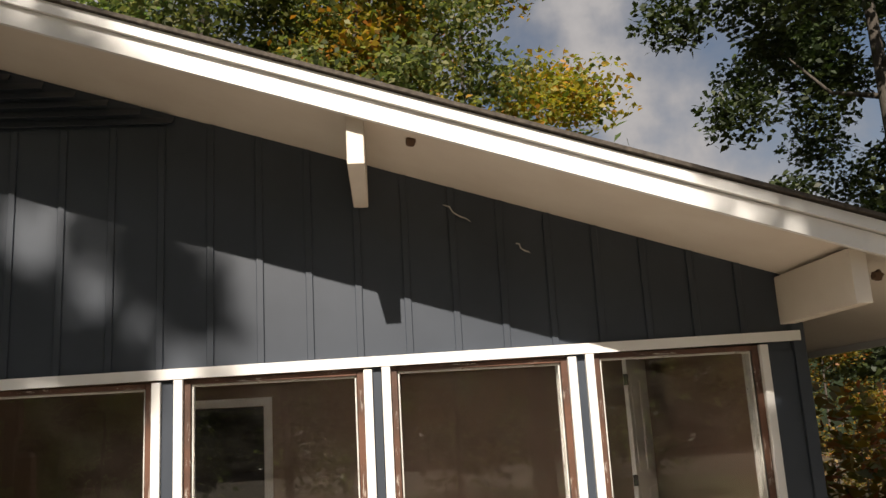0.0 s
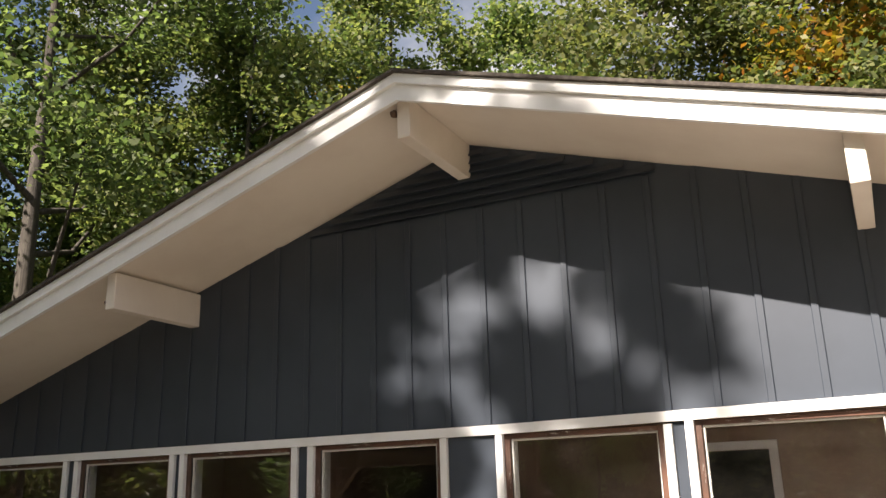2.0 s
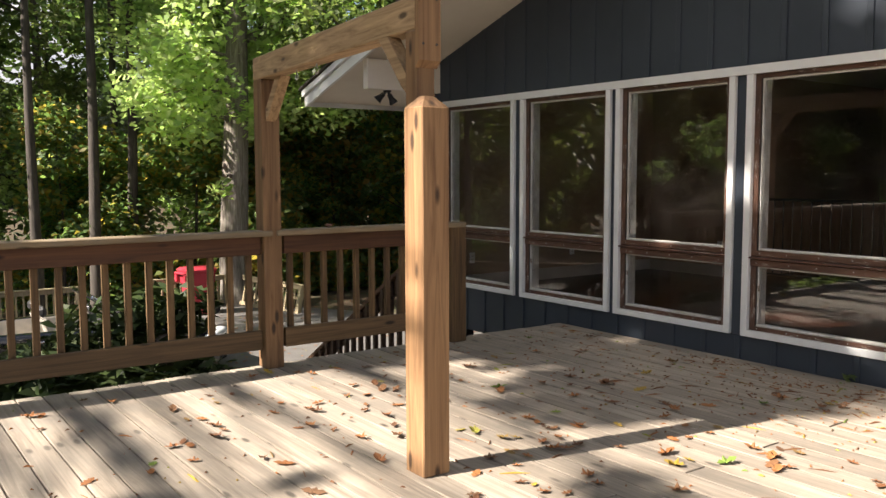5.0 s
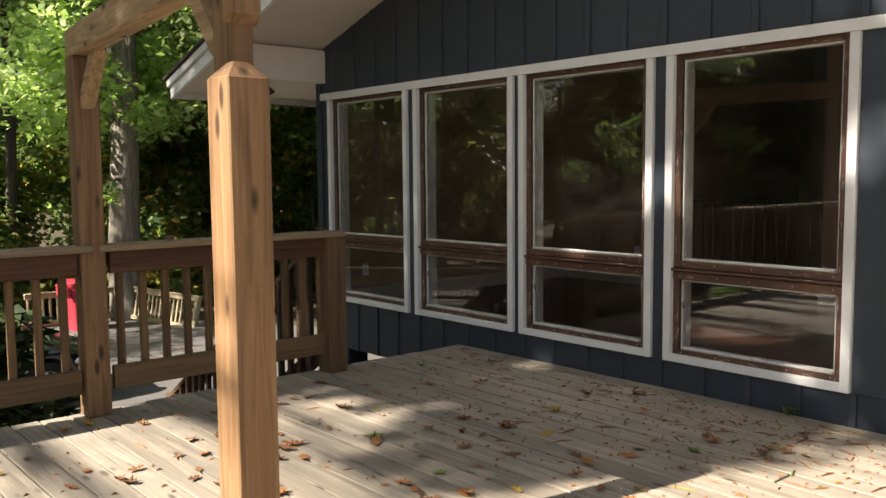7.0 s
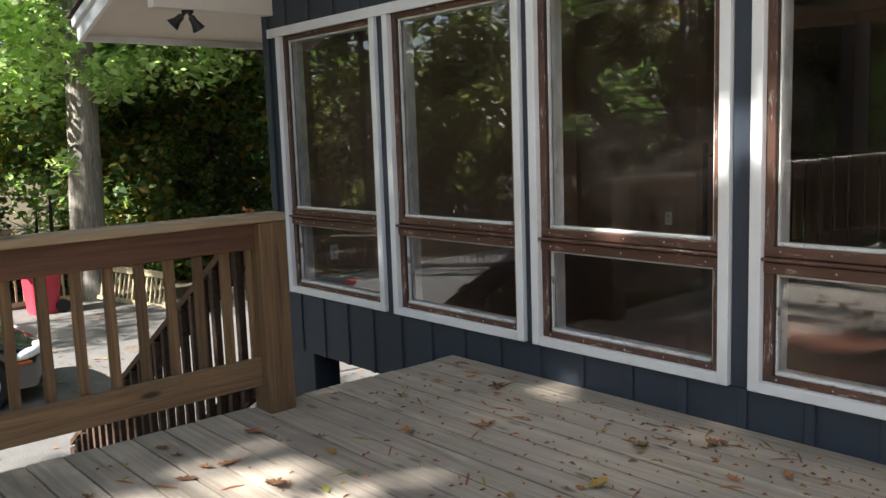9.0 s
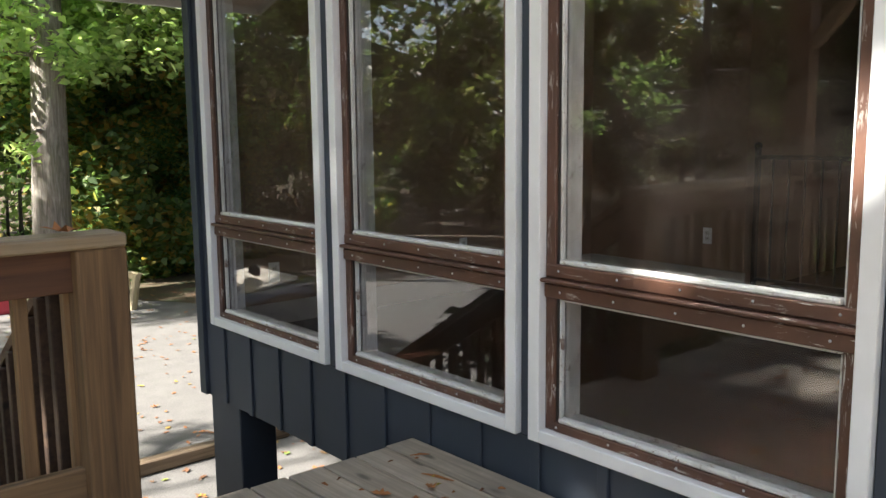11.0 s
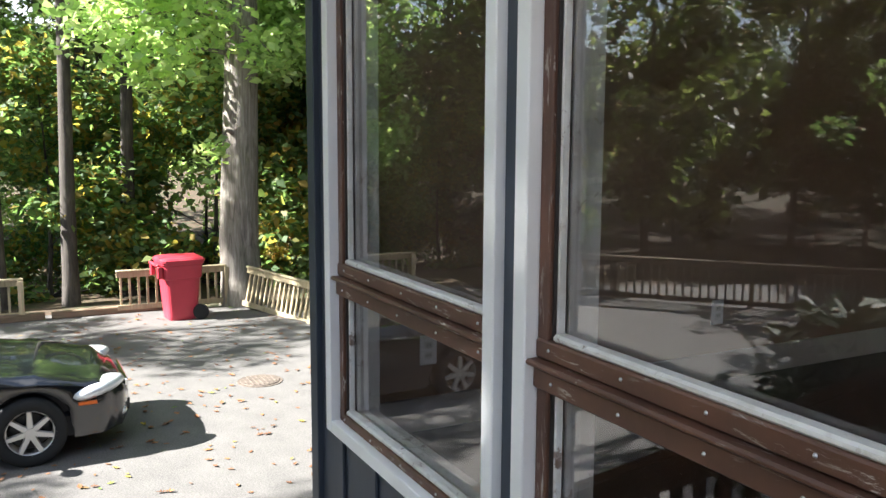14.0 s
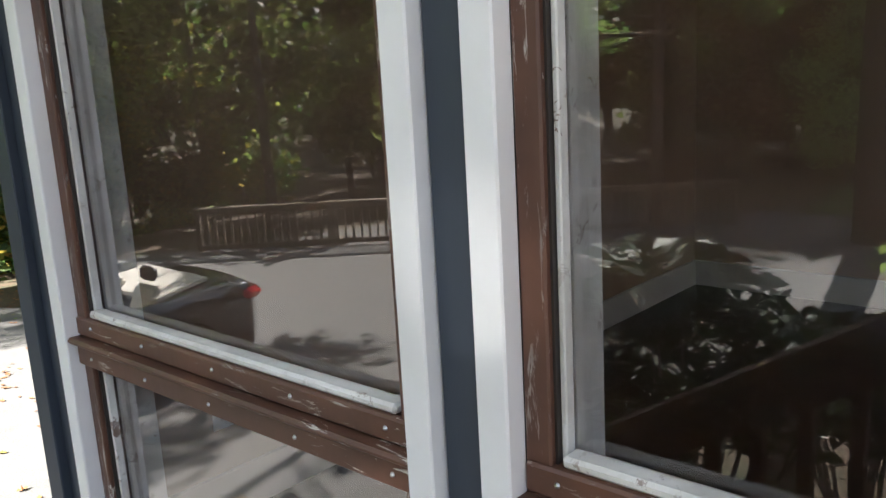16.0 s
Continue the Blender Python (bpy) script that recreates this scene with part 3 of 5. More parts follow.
# ---- deck ----
DX0, DX1, DY0, DY1 = -5.70, 4.6, -3.2, 5.285
deck = tagged(new("deck"), "weathered wooden deck of long boards strewn with oak leaves", "deck", kind="structure")
step = 0.145
rows = int((DY1 - DY0) / step)
cuts = [[DX0, -1.1, DX1], [DX0, 1.3, DX1], [DX0, -2.6, 2.2, DX1], [DX0, 0.1, DX1]]
board_meshes = {}
for r in range(rows):
    y1 = DY1 - 0.004 - r * step
    cc = cuts[(r * 3) % 4]
    for a, bb in zip(cc, cc[1:]):
        L = round(bb - a, 3)
        if L not in board_meshes:
            bm = bmesh.new()
            box(bm, 0.002, -step + 0.009, -0.03, L - 0.002, 0, 0, 0.002)
            board_meshes[L] = mesh_of(bm, "deck_board", DECK)
        ob = new("deck_board", board_meshes[L])
        ob.parent = deck
        ob.location = (a + (random.uniform(-0.012, 0.012) if a == DX0 else 0), y1, random.uniform(-0.0015, 0.0015))
# Dark sheet added close under the boards, so the gaps between them look dark.
boxpart("gap_backing", plain("gap_dark_brown", (0.03, 0.022, 0.016), 0.95), deck, (DX0 + 0.04, DY0 + 0.03, -0.0345, DX1 - 0.03, DY1 - 0.01, -0.0315), 0)
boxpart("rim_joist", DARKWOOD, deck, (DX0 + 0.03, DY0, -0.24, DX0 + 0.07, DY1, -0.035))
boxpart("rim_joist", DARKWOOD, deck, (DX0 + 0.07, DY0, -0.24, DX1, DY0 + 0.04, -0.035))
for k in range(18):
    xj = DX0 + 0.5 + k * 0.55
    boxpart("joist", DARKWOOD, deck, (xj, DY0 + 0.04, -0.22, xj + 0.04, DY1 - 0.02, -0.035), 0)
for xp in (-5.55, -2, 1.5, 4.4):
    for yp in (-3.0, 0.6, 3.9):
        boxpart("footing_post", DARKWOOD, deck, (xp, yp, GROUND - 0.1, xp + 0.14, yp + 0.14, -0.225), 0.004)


def railing(label, x, ys, z=0.0, along=1, posts=(), post_w=0.14):
    """Deck railing: flat cap, upright top board, bottom board and square balusters."""
    y0, y1 = ys
    r = thing("railing", label, "railing", (x, y0, z))
    L = y1 - y0
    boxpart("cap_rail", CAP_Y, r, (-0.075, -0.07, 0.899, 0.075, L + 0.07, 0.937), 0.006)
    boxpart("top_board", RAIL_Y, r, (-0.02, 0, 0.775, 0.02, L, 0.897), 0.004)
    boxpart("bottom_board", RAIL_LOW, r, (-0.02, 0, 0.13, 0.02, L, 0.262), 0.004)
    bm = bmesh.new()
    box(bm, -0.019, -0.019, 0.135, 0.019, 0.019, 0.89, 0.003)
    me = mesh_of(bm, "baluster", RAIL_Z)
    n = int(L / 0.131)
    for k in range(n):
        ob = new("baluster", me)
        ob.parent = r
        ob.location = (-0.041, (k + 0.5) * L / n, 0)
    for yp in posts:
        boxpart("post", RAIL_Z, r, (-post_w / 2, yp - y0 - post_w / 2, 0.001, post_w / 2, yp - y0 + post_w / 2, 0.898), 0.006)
    return r


RX = -5.60
railing("brown stained deck railing with a grey weathered cap", RX, (2.61, 4.06), posts=(4.06,))
railing("brown stained deck railing running along the deck edge", RX, (-3.1, 2.44), posts=(-3.05, -0.6))


# ---- swing frame: two posts, beam, side plate and knee braces, hooks under the beam ----
swing = thing("swing_frame", "cedar swing frame of two posts, a beam and knee braces", "swing frame", (-5.61, 2.50, 0))
swing.rotation_euler = (0, 0, radians(-1.0))
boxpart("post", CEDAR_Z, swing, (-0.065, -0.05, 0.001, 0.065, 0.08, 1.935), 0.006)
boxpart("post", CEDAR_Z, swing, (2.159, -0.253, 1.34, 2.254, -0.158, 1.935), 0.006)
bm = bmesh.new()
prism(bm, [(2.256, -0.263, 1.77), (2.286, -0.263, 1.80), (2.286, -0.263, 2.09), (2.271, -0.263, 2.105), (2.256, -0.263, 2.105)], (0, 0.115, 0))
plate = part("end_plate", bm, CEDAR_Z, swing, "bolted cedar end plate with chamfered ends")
for dy, dz in ((-0.24, 2.06), (-0.17, 2.06), (-0.24, 1.87), (-0.17, 1.87)):
    bm = bmesh.new()
    tube(bm, (2.285, dy, dz), (2.289, dy, dz), 0.006, seg=8)
    part("bolt", bm, BRONZE, plate)
bm = bmesh.new()
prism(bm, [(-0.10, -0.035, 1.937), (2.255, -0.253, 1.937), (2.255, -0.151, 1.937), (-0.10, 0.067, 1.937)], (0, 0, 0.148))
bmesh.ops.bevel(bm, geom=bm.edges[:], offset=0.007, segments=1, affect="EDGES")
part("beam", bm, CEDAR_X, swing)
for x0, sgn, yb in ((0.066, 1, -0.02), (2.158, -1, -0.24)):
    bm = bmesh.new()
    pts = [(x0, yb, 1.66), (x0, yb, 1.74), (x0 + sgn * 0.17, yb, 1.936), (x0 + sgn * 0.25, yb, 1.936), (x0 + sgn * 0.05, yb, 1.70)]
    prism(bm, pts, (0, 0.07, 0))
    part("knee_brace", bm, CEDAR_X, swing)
for x in (0.62, 0.95):
    bm = bmesh.new()
    yh = 0.016 - 0.093 * (x + 0.1)
    tube(bm, (x, yh, 1.937), (x, yh, 1.915), 0.004, seg=6)
    for k in range(10):
        a0, a1 = 6.283 * k / 12, 6.283 * (k + 1) / 12
        tube(bm, (x + 0.018 * math.sin(a0), yh, 1.897 + 0.018 * math.cos(a0)), (x + 0.018 * math.sin(a1), yh, 1.897 + 0.018 * math.cos(a1)), 0.004, seg=6)
    part("eye_hook", bm, STEEL, swing, "steel eye hook")
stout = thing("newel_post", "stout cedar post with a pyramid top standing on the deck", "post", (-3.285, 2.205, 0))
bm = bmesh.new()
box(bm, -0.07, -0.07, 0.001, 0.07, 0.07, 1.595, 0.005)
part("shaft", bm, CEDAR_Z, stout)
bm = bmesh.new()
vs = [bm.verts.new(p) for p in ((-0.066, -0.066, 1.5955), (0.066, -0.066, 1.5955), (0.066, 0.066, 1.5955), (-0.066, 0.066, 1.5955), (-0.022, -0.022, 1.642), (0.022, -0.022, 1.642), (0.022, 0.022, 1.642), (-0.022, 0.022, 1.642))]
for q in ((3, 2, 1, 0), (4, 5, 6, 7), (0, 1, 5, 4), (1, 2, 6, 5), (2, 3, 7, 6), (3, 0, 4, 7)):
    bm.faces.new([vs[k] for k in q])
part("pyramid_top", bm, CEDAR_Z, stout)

# ---- stairs down to the drive ----
RISE, RUN, STEPS = 0.173, 0.275, 10
stairs = tagged(new("stairs"), "open wooden stairs going down to the drive", "stairs", kind="structure")
for k in range(STEPS):
    boxpart("tread", DECK, stairs, (DX0 - 0.01 - (k + 1) * RUN, 4.08, -(k + 1) * RISE - 0.04, DX0 - 0.01 - k * RUN + 0.02, 5.20, -(k + 1) * RISE), 0.005)
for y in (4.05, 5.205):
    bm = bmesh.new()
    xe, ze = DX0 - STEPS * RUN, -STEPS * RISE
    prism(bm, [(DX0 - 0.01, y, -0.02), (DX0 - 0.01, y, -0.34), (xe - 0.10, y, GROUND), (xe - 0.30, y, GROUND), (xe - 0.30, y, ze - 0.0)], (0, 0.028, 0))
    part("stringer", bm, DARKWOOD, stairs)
sr = thing("stair_railing", "dark stair railing with close upright slats", "railing", (DX0, 4.03, 0))
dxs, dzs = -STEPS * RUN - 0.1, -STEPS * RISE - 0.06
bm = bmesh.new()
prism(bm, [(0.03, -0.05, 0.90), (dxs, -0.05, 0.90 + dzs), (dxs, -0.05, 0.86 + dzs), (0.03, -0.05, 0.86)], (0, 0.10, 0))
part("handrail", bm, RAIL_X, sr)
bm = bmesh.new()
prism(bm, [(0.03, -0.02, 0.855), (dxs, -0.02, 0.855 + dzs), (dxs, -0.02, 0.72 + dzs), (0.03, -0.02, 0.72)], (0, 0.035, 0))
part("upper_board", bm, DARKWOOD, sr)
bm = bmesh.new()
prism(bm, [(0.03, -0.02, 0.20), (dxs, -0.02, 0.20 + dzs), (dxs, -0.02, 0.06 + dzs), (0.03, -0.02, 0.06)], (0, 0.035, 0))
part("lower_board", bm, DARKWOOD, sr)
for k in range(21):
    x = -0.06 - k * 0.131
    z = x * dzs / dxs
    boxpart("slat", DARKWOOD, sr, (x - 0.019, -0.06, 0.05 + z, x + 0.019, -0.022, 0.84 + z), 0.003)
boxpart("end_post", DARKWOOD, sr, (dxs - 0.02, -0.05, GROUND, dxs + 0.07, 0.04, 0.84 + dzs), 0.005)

# ---- under the house ----
pile = tagged(new("house_post"), "dark painted post carrying the corner of the house", "post")
pile.location = (-7.42, 5.43, GROUND)
boxpart("shaft", SIDING, pile, (-0.17, -0.11, 0, 0.17, 0.11, -0.26 - GROUND), 0.006)
conc = plain("foundation_block", (0.2, 0.19, 0.18), 0.9)
ob = boxpart("foundation", conc, None, (-4.9, 5.6, GROUND - 0.1, XR - 0.2, 12.9, -0.27), 0)
tagged(ob, "grey block foundation under the house", "foundation", kind="structure")
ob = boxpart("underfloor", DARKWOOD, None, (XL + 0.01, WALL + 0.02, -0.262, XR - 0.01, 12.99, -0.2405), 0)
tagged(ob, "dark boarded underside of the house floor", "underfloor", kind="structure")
edge = tagged(new("timber_edging"), "brown landscape timbers laid round the planting bed", "edging", kind="structure")
TIMB = wood("landscape_timber", (0.11, 0.075, 0.045), (0.25, 0.18, 0.115), 1, 0.85)
for y0 in (5.2, 7.55):
    boxpart("timber", TIMB, edge, (-20.42, y0 - 2.6, GROUND, -20.28, y0 - 0.35, GROUND + 0.12), 0.012)
    boxpart("timber", TIMB, edge, (-10.72, y0 - 2.3, GROUND, -10.58, y0, GROUND + 0.13), 0.012)

# ---- car: an open black convertible ----
CARPAINT, nt, b = material("black_car_paint", 0.22)
b.inputs["Base Color"].default_value = (0.006, 0.007, 0.009, 1)
b.inputs["Coat Weight"].default_value = 1.0
b.inputs["Coat Roughness"].default_value = 0.03
RUBBER = plain("tyre_rubber", (0.012, 0.012, 0.012), 0.85)
ALLOY = plain("silver_alloy", (0.62, 0.61, 0.59), 0.35, 0.6, 0.05)
CHROME = plain("chrome", (0.75, 0.75, 0.76), 0.12, 1.0, 0.03)
LAMP_GLASS = plain("headlamp_lens", (0.75, 0.78, 0.8), 0.12, 0.3, 0.2)
TAIL_RED = plain("tail_lamp_red", (0.55, 0.012, 0.015), 0.15)
AMBER = plain("amber_marker", (0.6, 0.12, 0.01), 0.3)
LEATHER = plain("pale_leather", (0.52, 0.48, 0.42), 0.55)
DARKTRIM = plain("dark_trim", (0.02, 0.02, 0.022), 0.5)


def lerp_table(table, s):
    for (s0, *a), (s1, *c) in zip(table, table[1:]):
        if s <= s1:
            f = (s - s0) / (s1 - s0)
            f = f * f * (3 - 2 * f)
            return [p + (q - p) * f for p, q in zip(a, c)]
    return table[-1][1:]


# along the car from the nose: half width, height of the belt, height of the middle line, sill height
BODY = [(0.0, 0.50, 0.52, 0.56, 0.30), (0.10, 0.74, 0.63, 0.72, 0.24), (0.30, 0.84, 0.72, 0.83, 0.21), (0.9, 0.895, 0.84, 0.96, 0.20), (1.45, 0.90, 0.92, 1.02, 0.20),
        (1.6, 0.90, 0.93, 0.985, 0.20), (3.3, 0.905, 0.97, 1.00, 0.20), (4.1, 0.89, 1.00, 1.05, 0.22), (4.5, 0.83, 0.96, 1.02, 0.26), (4.68, 0.68, 0.80, 0.86, 0.32), (4.72, 0.60, 0.60, 0.62, 0.36)]
AXLES, TYRE = (0.93, 3.66), 0.325
car = thing("car", "open black convertible car with silver wheels and pale seats", "car", (-14.15, 5.34, GROUND))


def section(s):
    w, zb, zt, zl = lerp_table(BODY, s)
    low = zl
    for ax in AXLES:
        d = abs(s - ax)
        if d < 0.39:
            low = max(low, TYRE + math.sqrt(0.39 ** 2 - d * d) * 0.98)
    low = min(low, zb - 0.12)
    return w, zb, zt, low


def car_shell(s0, s1, side=0):
    """The painted shell between two stations, as a strip of cross-sections; side: one flank alone, beside the open seats."""
    bm = bmesh.new()
    n = int((s1 - s0) / 0.05) + 1
    rings = []
    for k in range(n + 1):
        s = s0 + (s1 - s0) * k / n
        w, zb, zt, low = section(s)
        mid = max(low + 0.05, low * 0.45 + zb * 0.55)
        half = [(w * 0.955, low), (w, mid), (w * 0.985, zb - 0.05), (w * 0.955, zb), (w * 0.86, zb + (zt - zb) * 0.30)]
        if side:
            pts = [(side * x, z) for x, z in half + [(w * 0.80, zb + 0.005)]]
        else:
            half += [(w * 0.6, zb + (zt - zb) * 0.75), (w * 0.25, zt), (0.0, zt)]
            pts = [(-x, z) for x, z in half] + [(x, z) for x, z in half[::-1]][1:]
        rings.append([bm.verts.new((x, -s, z)) for x, z in pts])
    for r0, r1 in zip(rings, rings[1:]):
        for k in range(len(r0) - 1):
            bm.faces.new((r0[k], r0[k + 1], r1[k + 1], r1[k]))
    if s0 == 0.0:
        bm.faces.new(rings[0][::-1])
    if s1 > 4.7:
        bm.faces.new(rings[-1])
    bmesh.ops.recalc_face_normals(bm, faces=bm.faces)
    return bm


part("front_body", car_shell(0.0, 1.62), CARPAINT, car, "", True)
for sx in (-1, 1):
    part("flank", car_shell(1.62, 3.62, sx), CARPAINT, car, "", True)
part("rear_body", car_shell(3.62, 4.72), CARPAINT, car, "", True)
boxpart("underbody", DARKTRIM, car, (-0.72, -4.4, 0.19, 0.72, -0.35, 0.42), 0.02)
boxpart("wheel_well", DARKTRIM, car, (-0.70, -1.36, 0.42, 0.70, -0.5, 0.66), 0.02)
boxpart("wheel_well", DARKTRIM, car, (-0.70, -4.1, 0.42, 0.70, -3.22, 0.72), 0.02)
boxpart("cabin_floor", LEATHER, car, (-0.70, -3.6, 0.425, 0.70, -1.64, 0.45), 0.01)
boxpart("dashboard", DARKTRIM, car, (-0.70, -1.95, 0.46, 0.70, -1.60, 0.97), 0.05)
for sx in (-1, 1):
    boxpart("door_card", LEATHER, car, (sx * 0.735 - 0.02, -3.55, 0.46, sx * 0.735 + 0.02, -1.7, 0.955), 0.015)
bm = bmesh.new()
prism(bm, [(-0.70, -3.45, 0.95), (0.70, -3.45, 0.95), (0.66, -4.12, 1.05), (-0.66, -4.12, 1.05)], (0, 0, 0.045))
bmesh.ops.bevel(bm, geom=bm.edges[:], offset=0.02, segments=2, affect="EDGES")
part("folded_roof_cover", bm, LEATHER, car, "pale cover over the folded roof")


def car_seat(x, s):
    bm = bmesh.new()
    box(bm, x - 0.25, -s - 0.25, 0.46, x + 0.25, -s + 0.25, 0.62, 0.05)
    seat = part("seat", bm, LEATHER, car)
    bm = bmesh.new()
    prism(bm, [(x - 0.24, -s - 0.22, 0.6), (x - 0.24, -s - 0.34, 0.6), (x - 0.2, -s - 0.50, 1.10), (x - 0.2, -s - 0.42, 1.10)], (0.44, 0, 0))
    bmesh.ops.bevel(bm, geom=bm.edges[:], offset=0.03, segments=2, affect="EDGES")
    part("backrest", bm, LEATHER, seat)
    bm = bmesh.new()
    box(bm, x - 0.13, -s - 0.53, 1.13, x + 0.13, -s - 0.43, 1.29, 0.04)
    part("headrest", bm, DARKTRIM, seat)


for x in (-0.37, 0.37):
    car_seat(x, 2.30)
    car_seat(x, 3.10)
# windscreen: frame and glass
bm = bmesh.new()
lo, hi = [(-0.72, -1.50, 0.97), (0.72, -1.50, 0.97)], [(0.60, -2.12, 1.39), (-0.60, -2.12, 1.39)]
prism(bm, lo + hi, (0, 0.004, 0.006))
pane = part("windscreen", bm, GLASS, car)
pane.visible_shadow = False
bm = bmesh.new()
tube(bm, lo[0], hi[1], 0.028, seg=8)
tube(bm, lo[1], hi[0], 0.028, seg=8)
tube(bm, hi[1], hi[0], 0.028, seg=8)
part("windscreen_frame", bm, CHROME, car)
bm = bmesh.new()
for k in range(12):
    a0, a1 = 6.2832 * k / 12, 6.2832 * (k + 1) / 12
    c0, c1 = Vector((-0.37 + 0.18 * math.cos(a0), -1.98, 0.98 + 0.17 * math.sin(a0))), Vector((-0.37 + 0.18 * math.cos(a1), -1.98, 0.98 + 0.17 * math.sin(a1)))
    tube(bm, c0, c1, 0.014, seg=6, caps=False)
part("steering_wheel", bm, DARKTRIM, car)


def blob(name, mat, centre, size, rot=(0, 0, 0), label="", seg=14):
    bm = bmesh.new()
    m = Matrix.Translation(centre) @ Euler([radians(a) for a in rot]).to_matrix().to_4x4() @ Matrix.Diagonal((*size, 1))
    bmesh.ops.create_uvsphere(bm, u_segments=seg, v_segments=8, radius=1.0, matrix=m)
    return part(name, bm, mat, car, label, True)


for sx in (-1, 1):
    blob("headlight", LAMP_GLASS, (sx * 0.71, -0.31, 0.655), (0.15, 0.29, 0.085), (10, 0, sx * 26), "clear headlight")
    blob("tail_light", TAIL_RED, (sx * 0.72, -4.53, 0.84), (0.17, 0.17, 0.085), (0, 0, sx * -18), "red tail light")
    blob("fog_lamp", LAMP_GLASS, (sx * 0.62, -0.085, 0.36), (0.07, 0.05, 0.045))
    boxpart("side_marker", AMBER, car, (sx * 0.845 - 0.022, -0.50, 0.525, sx * 0.845 + 0.022, -0.33, 0.56), 0.006, "amber side marker")
    blob("door_mirror", CARPAINT, (sx * 0.99, -1.82, 1.0), (0.10, 0.06, 0.065))
    bm = bmesh.new()
    tube(bm, (sx * 0.87, -1.82, 0.95), (sx * 0.96, -1.82, 0.98), 0.02)
    part("mirror_arm", bm, CARPAINT, car)
    boxpart("door_handle", CHROME, car, (sx * 0.905 - 0.012, -2.95, 0.83, sx * 0.905 + 0.012, -2.77, 0.855), 0.006, "chrome door handle")
boxpart("grille", CHROME, car, (-0.42, -0.03, 0.53, 0.42, 0.015, 0.62), 0.012)
boxpart("lower_grille", DARKTRIM, car, (-0.5, -0.06, 0.32, 0.5, 0.012, 0.44), 0.012)
boxpart("number_plate", WHITE, car, (-0.15, -4.74, 0.62, 0.15, -4.70, 0.77), 0.004)


def wheel(x, s):
    w = new("wheel")
    w.parent = car
    w.location = (x, -s, TYRE)
    if x < 0:
        w.rotation_euler = (0, 0, math.pi)
    bm = bmesh.new()
    prof = [(0.215, -0.10), (0.30, -0.11), (0.325, -0.085), (0.327, 0.085), (0.30, 0.11), (0.215, 0.10)]
    seg = 36
    rings = [[bm.verts.new((o, r * math.cos(6.2832 * k / seg), r * math.sin(6.2832 * k / seg))) for k in range(seg)] for r, o in prof]
    for i in range(len(prof)):
        r0, r1 = rings[i], rings[(i + 1) % len(prof)]
        for k in range(seg):
            bm.faces.new((r0[k], r0[(k + 1) % seg], r1[(k + 1) % seg], r1[k]))
    bmesh.ops.recalc_face_normals(bm, faces=bm.faces)
    part("tyre", bm, RUBBER, w, "", True)
    bm = bmesh.new()
    rings = [[bm.verts.new((o, r * math.cos(6.2832 * k / seg), r * math.sin(6.2832 * k / seg))) for k in range(seg)] for r, o in ((0.222, 0.103), (0.228, 0.085), (0.205, 0.075), (0.20, -0.09))]
    for r0, r1 in zip(rings, rings[1:]):
        for k in range(seg):
            bm.faces.new((r0[k], r0[(k + 1) % seg], r1[(k + 1) % seg], r1[k]))
    tube(bm, (0.04, 0, 0), (0.092, 0, 0), 0.062, 0.05, 18)
    for j in range(7):
        a = 6.2832 * j / 7
        q = Matrix.Rotation(a, 4, "X")
        vs = [bm.verts.new(q @ Vector(p)) for p in ((0.055, -0.032, 0.05), (0.055, 0.032, 0.05), (0.055, 0.024, 0.207), (0.055, -0.024, 0.207), (0.085, -0.024, 0.05), (0.085, 0.024, 0.05), (0.088, 0.018, 0.207), (0.088, -0.018, 0.207))]
        for f in ((4, 5, 6, 7), (0, 4, 7, 3), (5, 1, 2, 6), (3, 2, 1, 0)):
            bm.faces.new([vs[k] for k in f])
    part("rim", bm, ALLOY, w, "silver seven-spoke rim")
    bm = bmesh.new()
    tube(bm, (-0.02, 0, 0), (0.0, 0, 0), 0.17, seg=24)
    part("brake_disc", bm, DARKTRIM, w)


for s in AXLES:
    wheel(0.80, s)
    wheel(-0.80, s)

# ---- red wheeled bin ----
RED = plain("red_plastic", (0.44, 0.035, 0.055), 0.42, 0, 0.12, 2.0)
bin_ = thing("wheelie_bin", "large red plastic wheeled bin with the lid shut", "bin", (-19.5, 6.93, GROUND))
bm = bmesh.new()
lv = []
for z, hx, hy in ((0.0, 0.25, 0.24), (0.05, 0.26, 0.25), (0.70, 0.31, 0.30), (0.72, 0.325, 0.33), (0.94, 0.335, 0.345), (0.96, 0.36, 0.37), (1.0, 0.36, 0.37)):
    ring = []
    for k in range(24):
        a = 6.2832 * k / 24
        c, s = math.cos(a), math.sin(a)
        ring.append(bm.verts.new((hx * math.copysign(abs(c) ** 0.35, c), hy * math.copysign(abs(s) ** 0.35, s), z)))
    lv.append(ring)
for r0, r1 in zip(lv, lv[1:]):
    for k in range(24):
        bm.faces.new((r0[k], r0[(k + 1) % 24], r1[(k + 1) % 24], r1[k]))
bm.faces.new(lv[0][::-1])
part("tub", bm, RED, bin_)
bm = bmesh.new()
lv = []
for z, hx, hy in ((1.0, 0.375, 0.385), (1.035, 0.375, 0.385), (1.065, 0.33, 0.34), (1.085, 0.2, 0.22)):
    ring = []
    for k in range(24):
        a = 6.2832 * k / 24
        c, s = math.cos(a), math.sin(a)
        ring.append(bm.verts.new((hx * math.copysign(abs(c) ** 0.35, c), hy * math.copysign(abs(s) ** 0.35, s), z)))
    lv.append(ring)
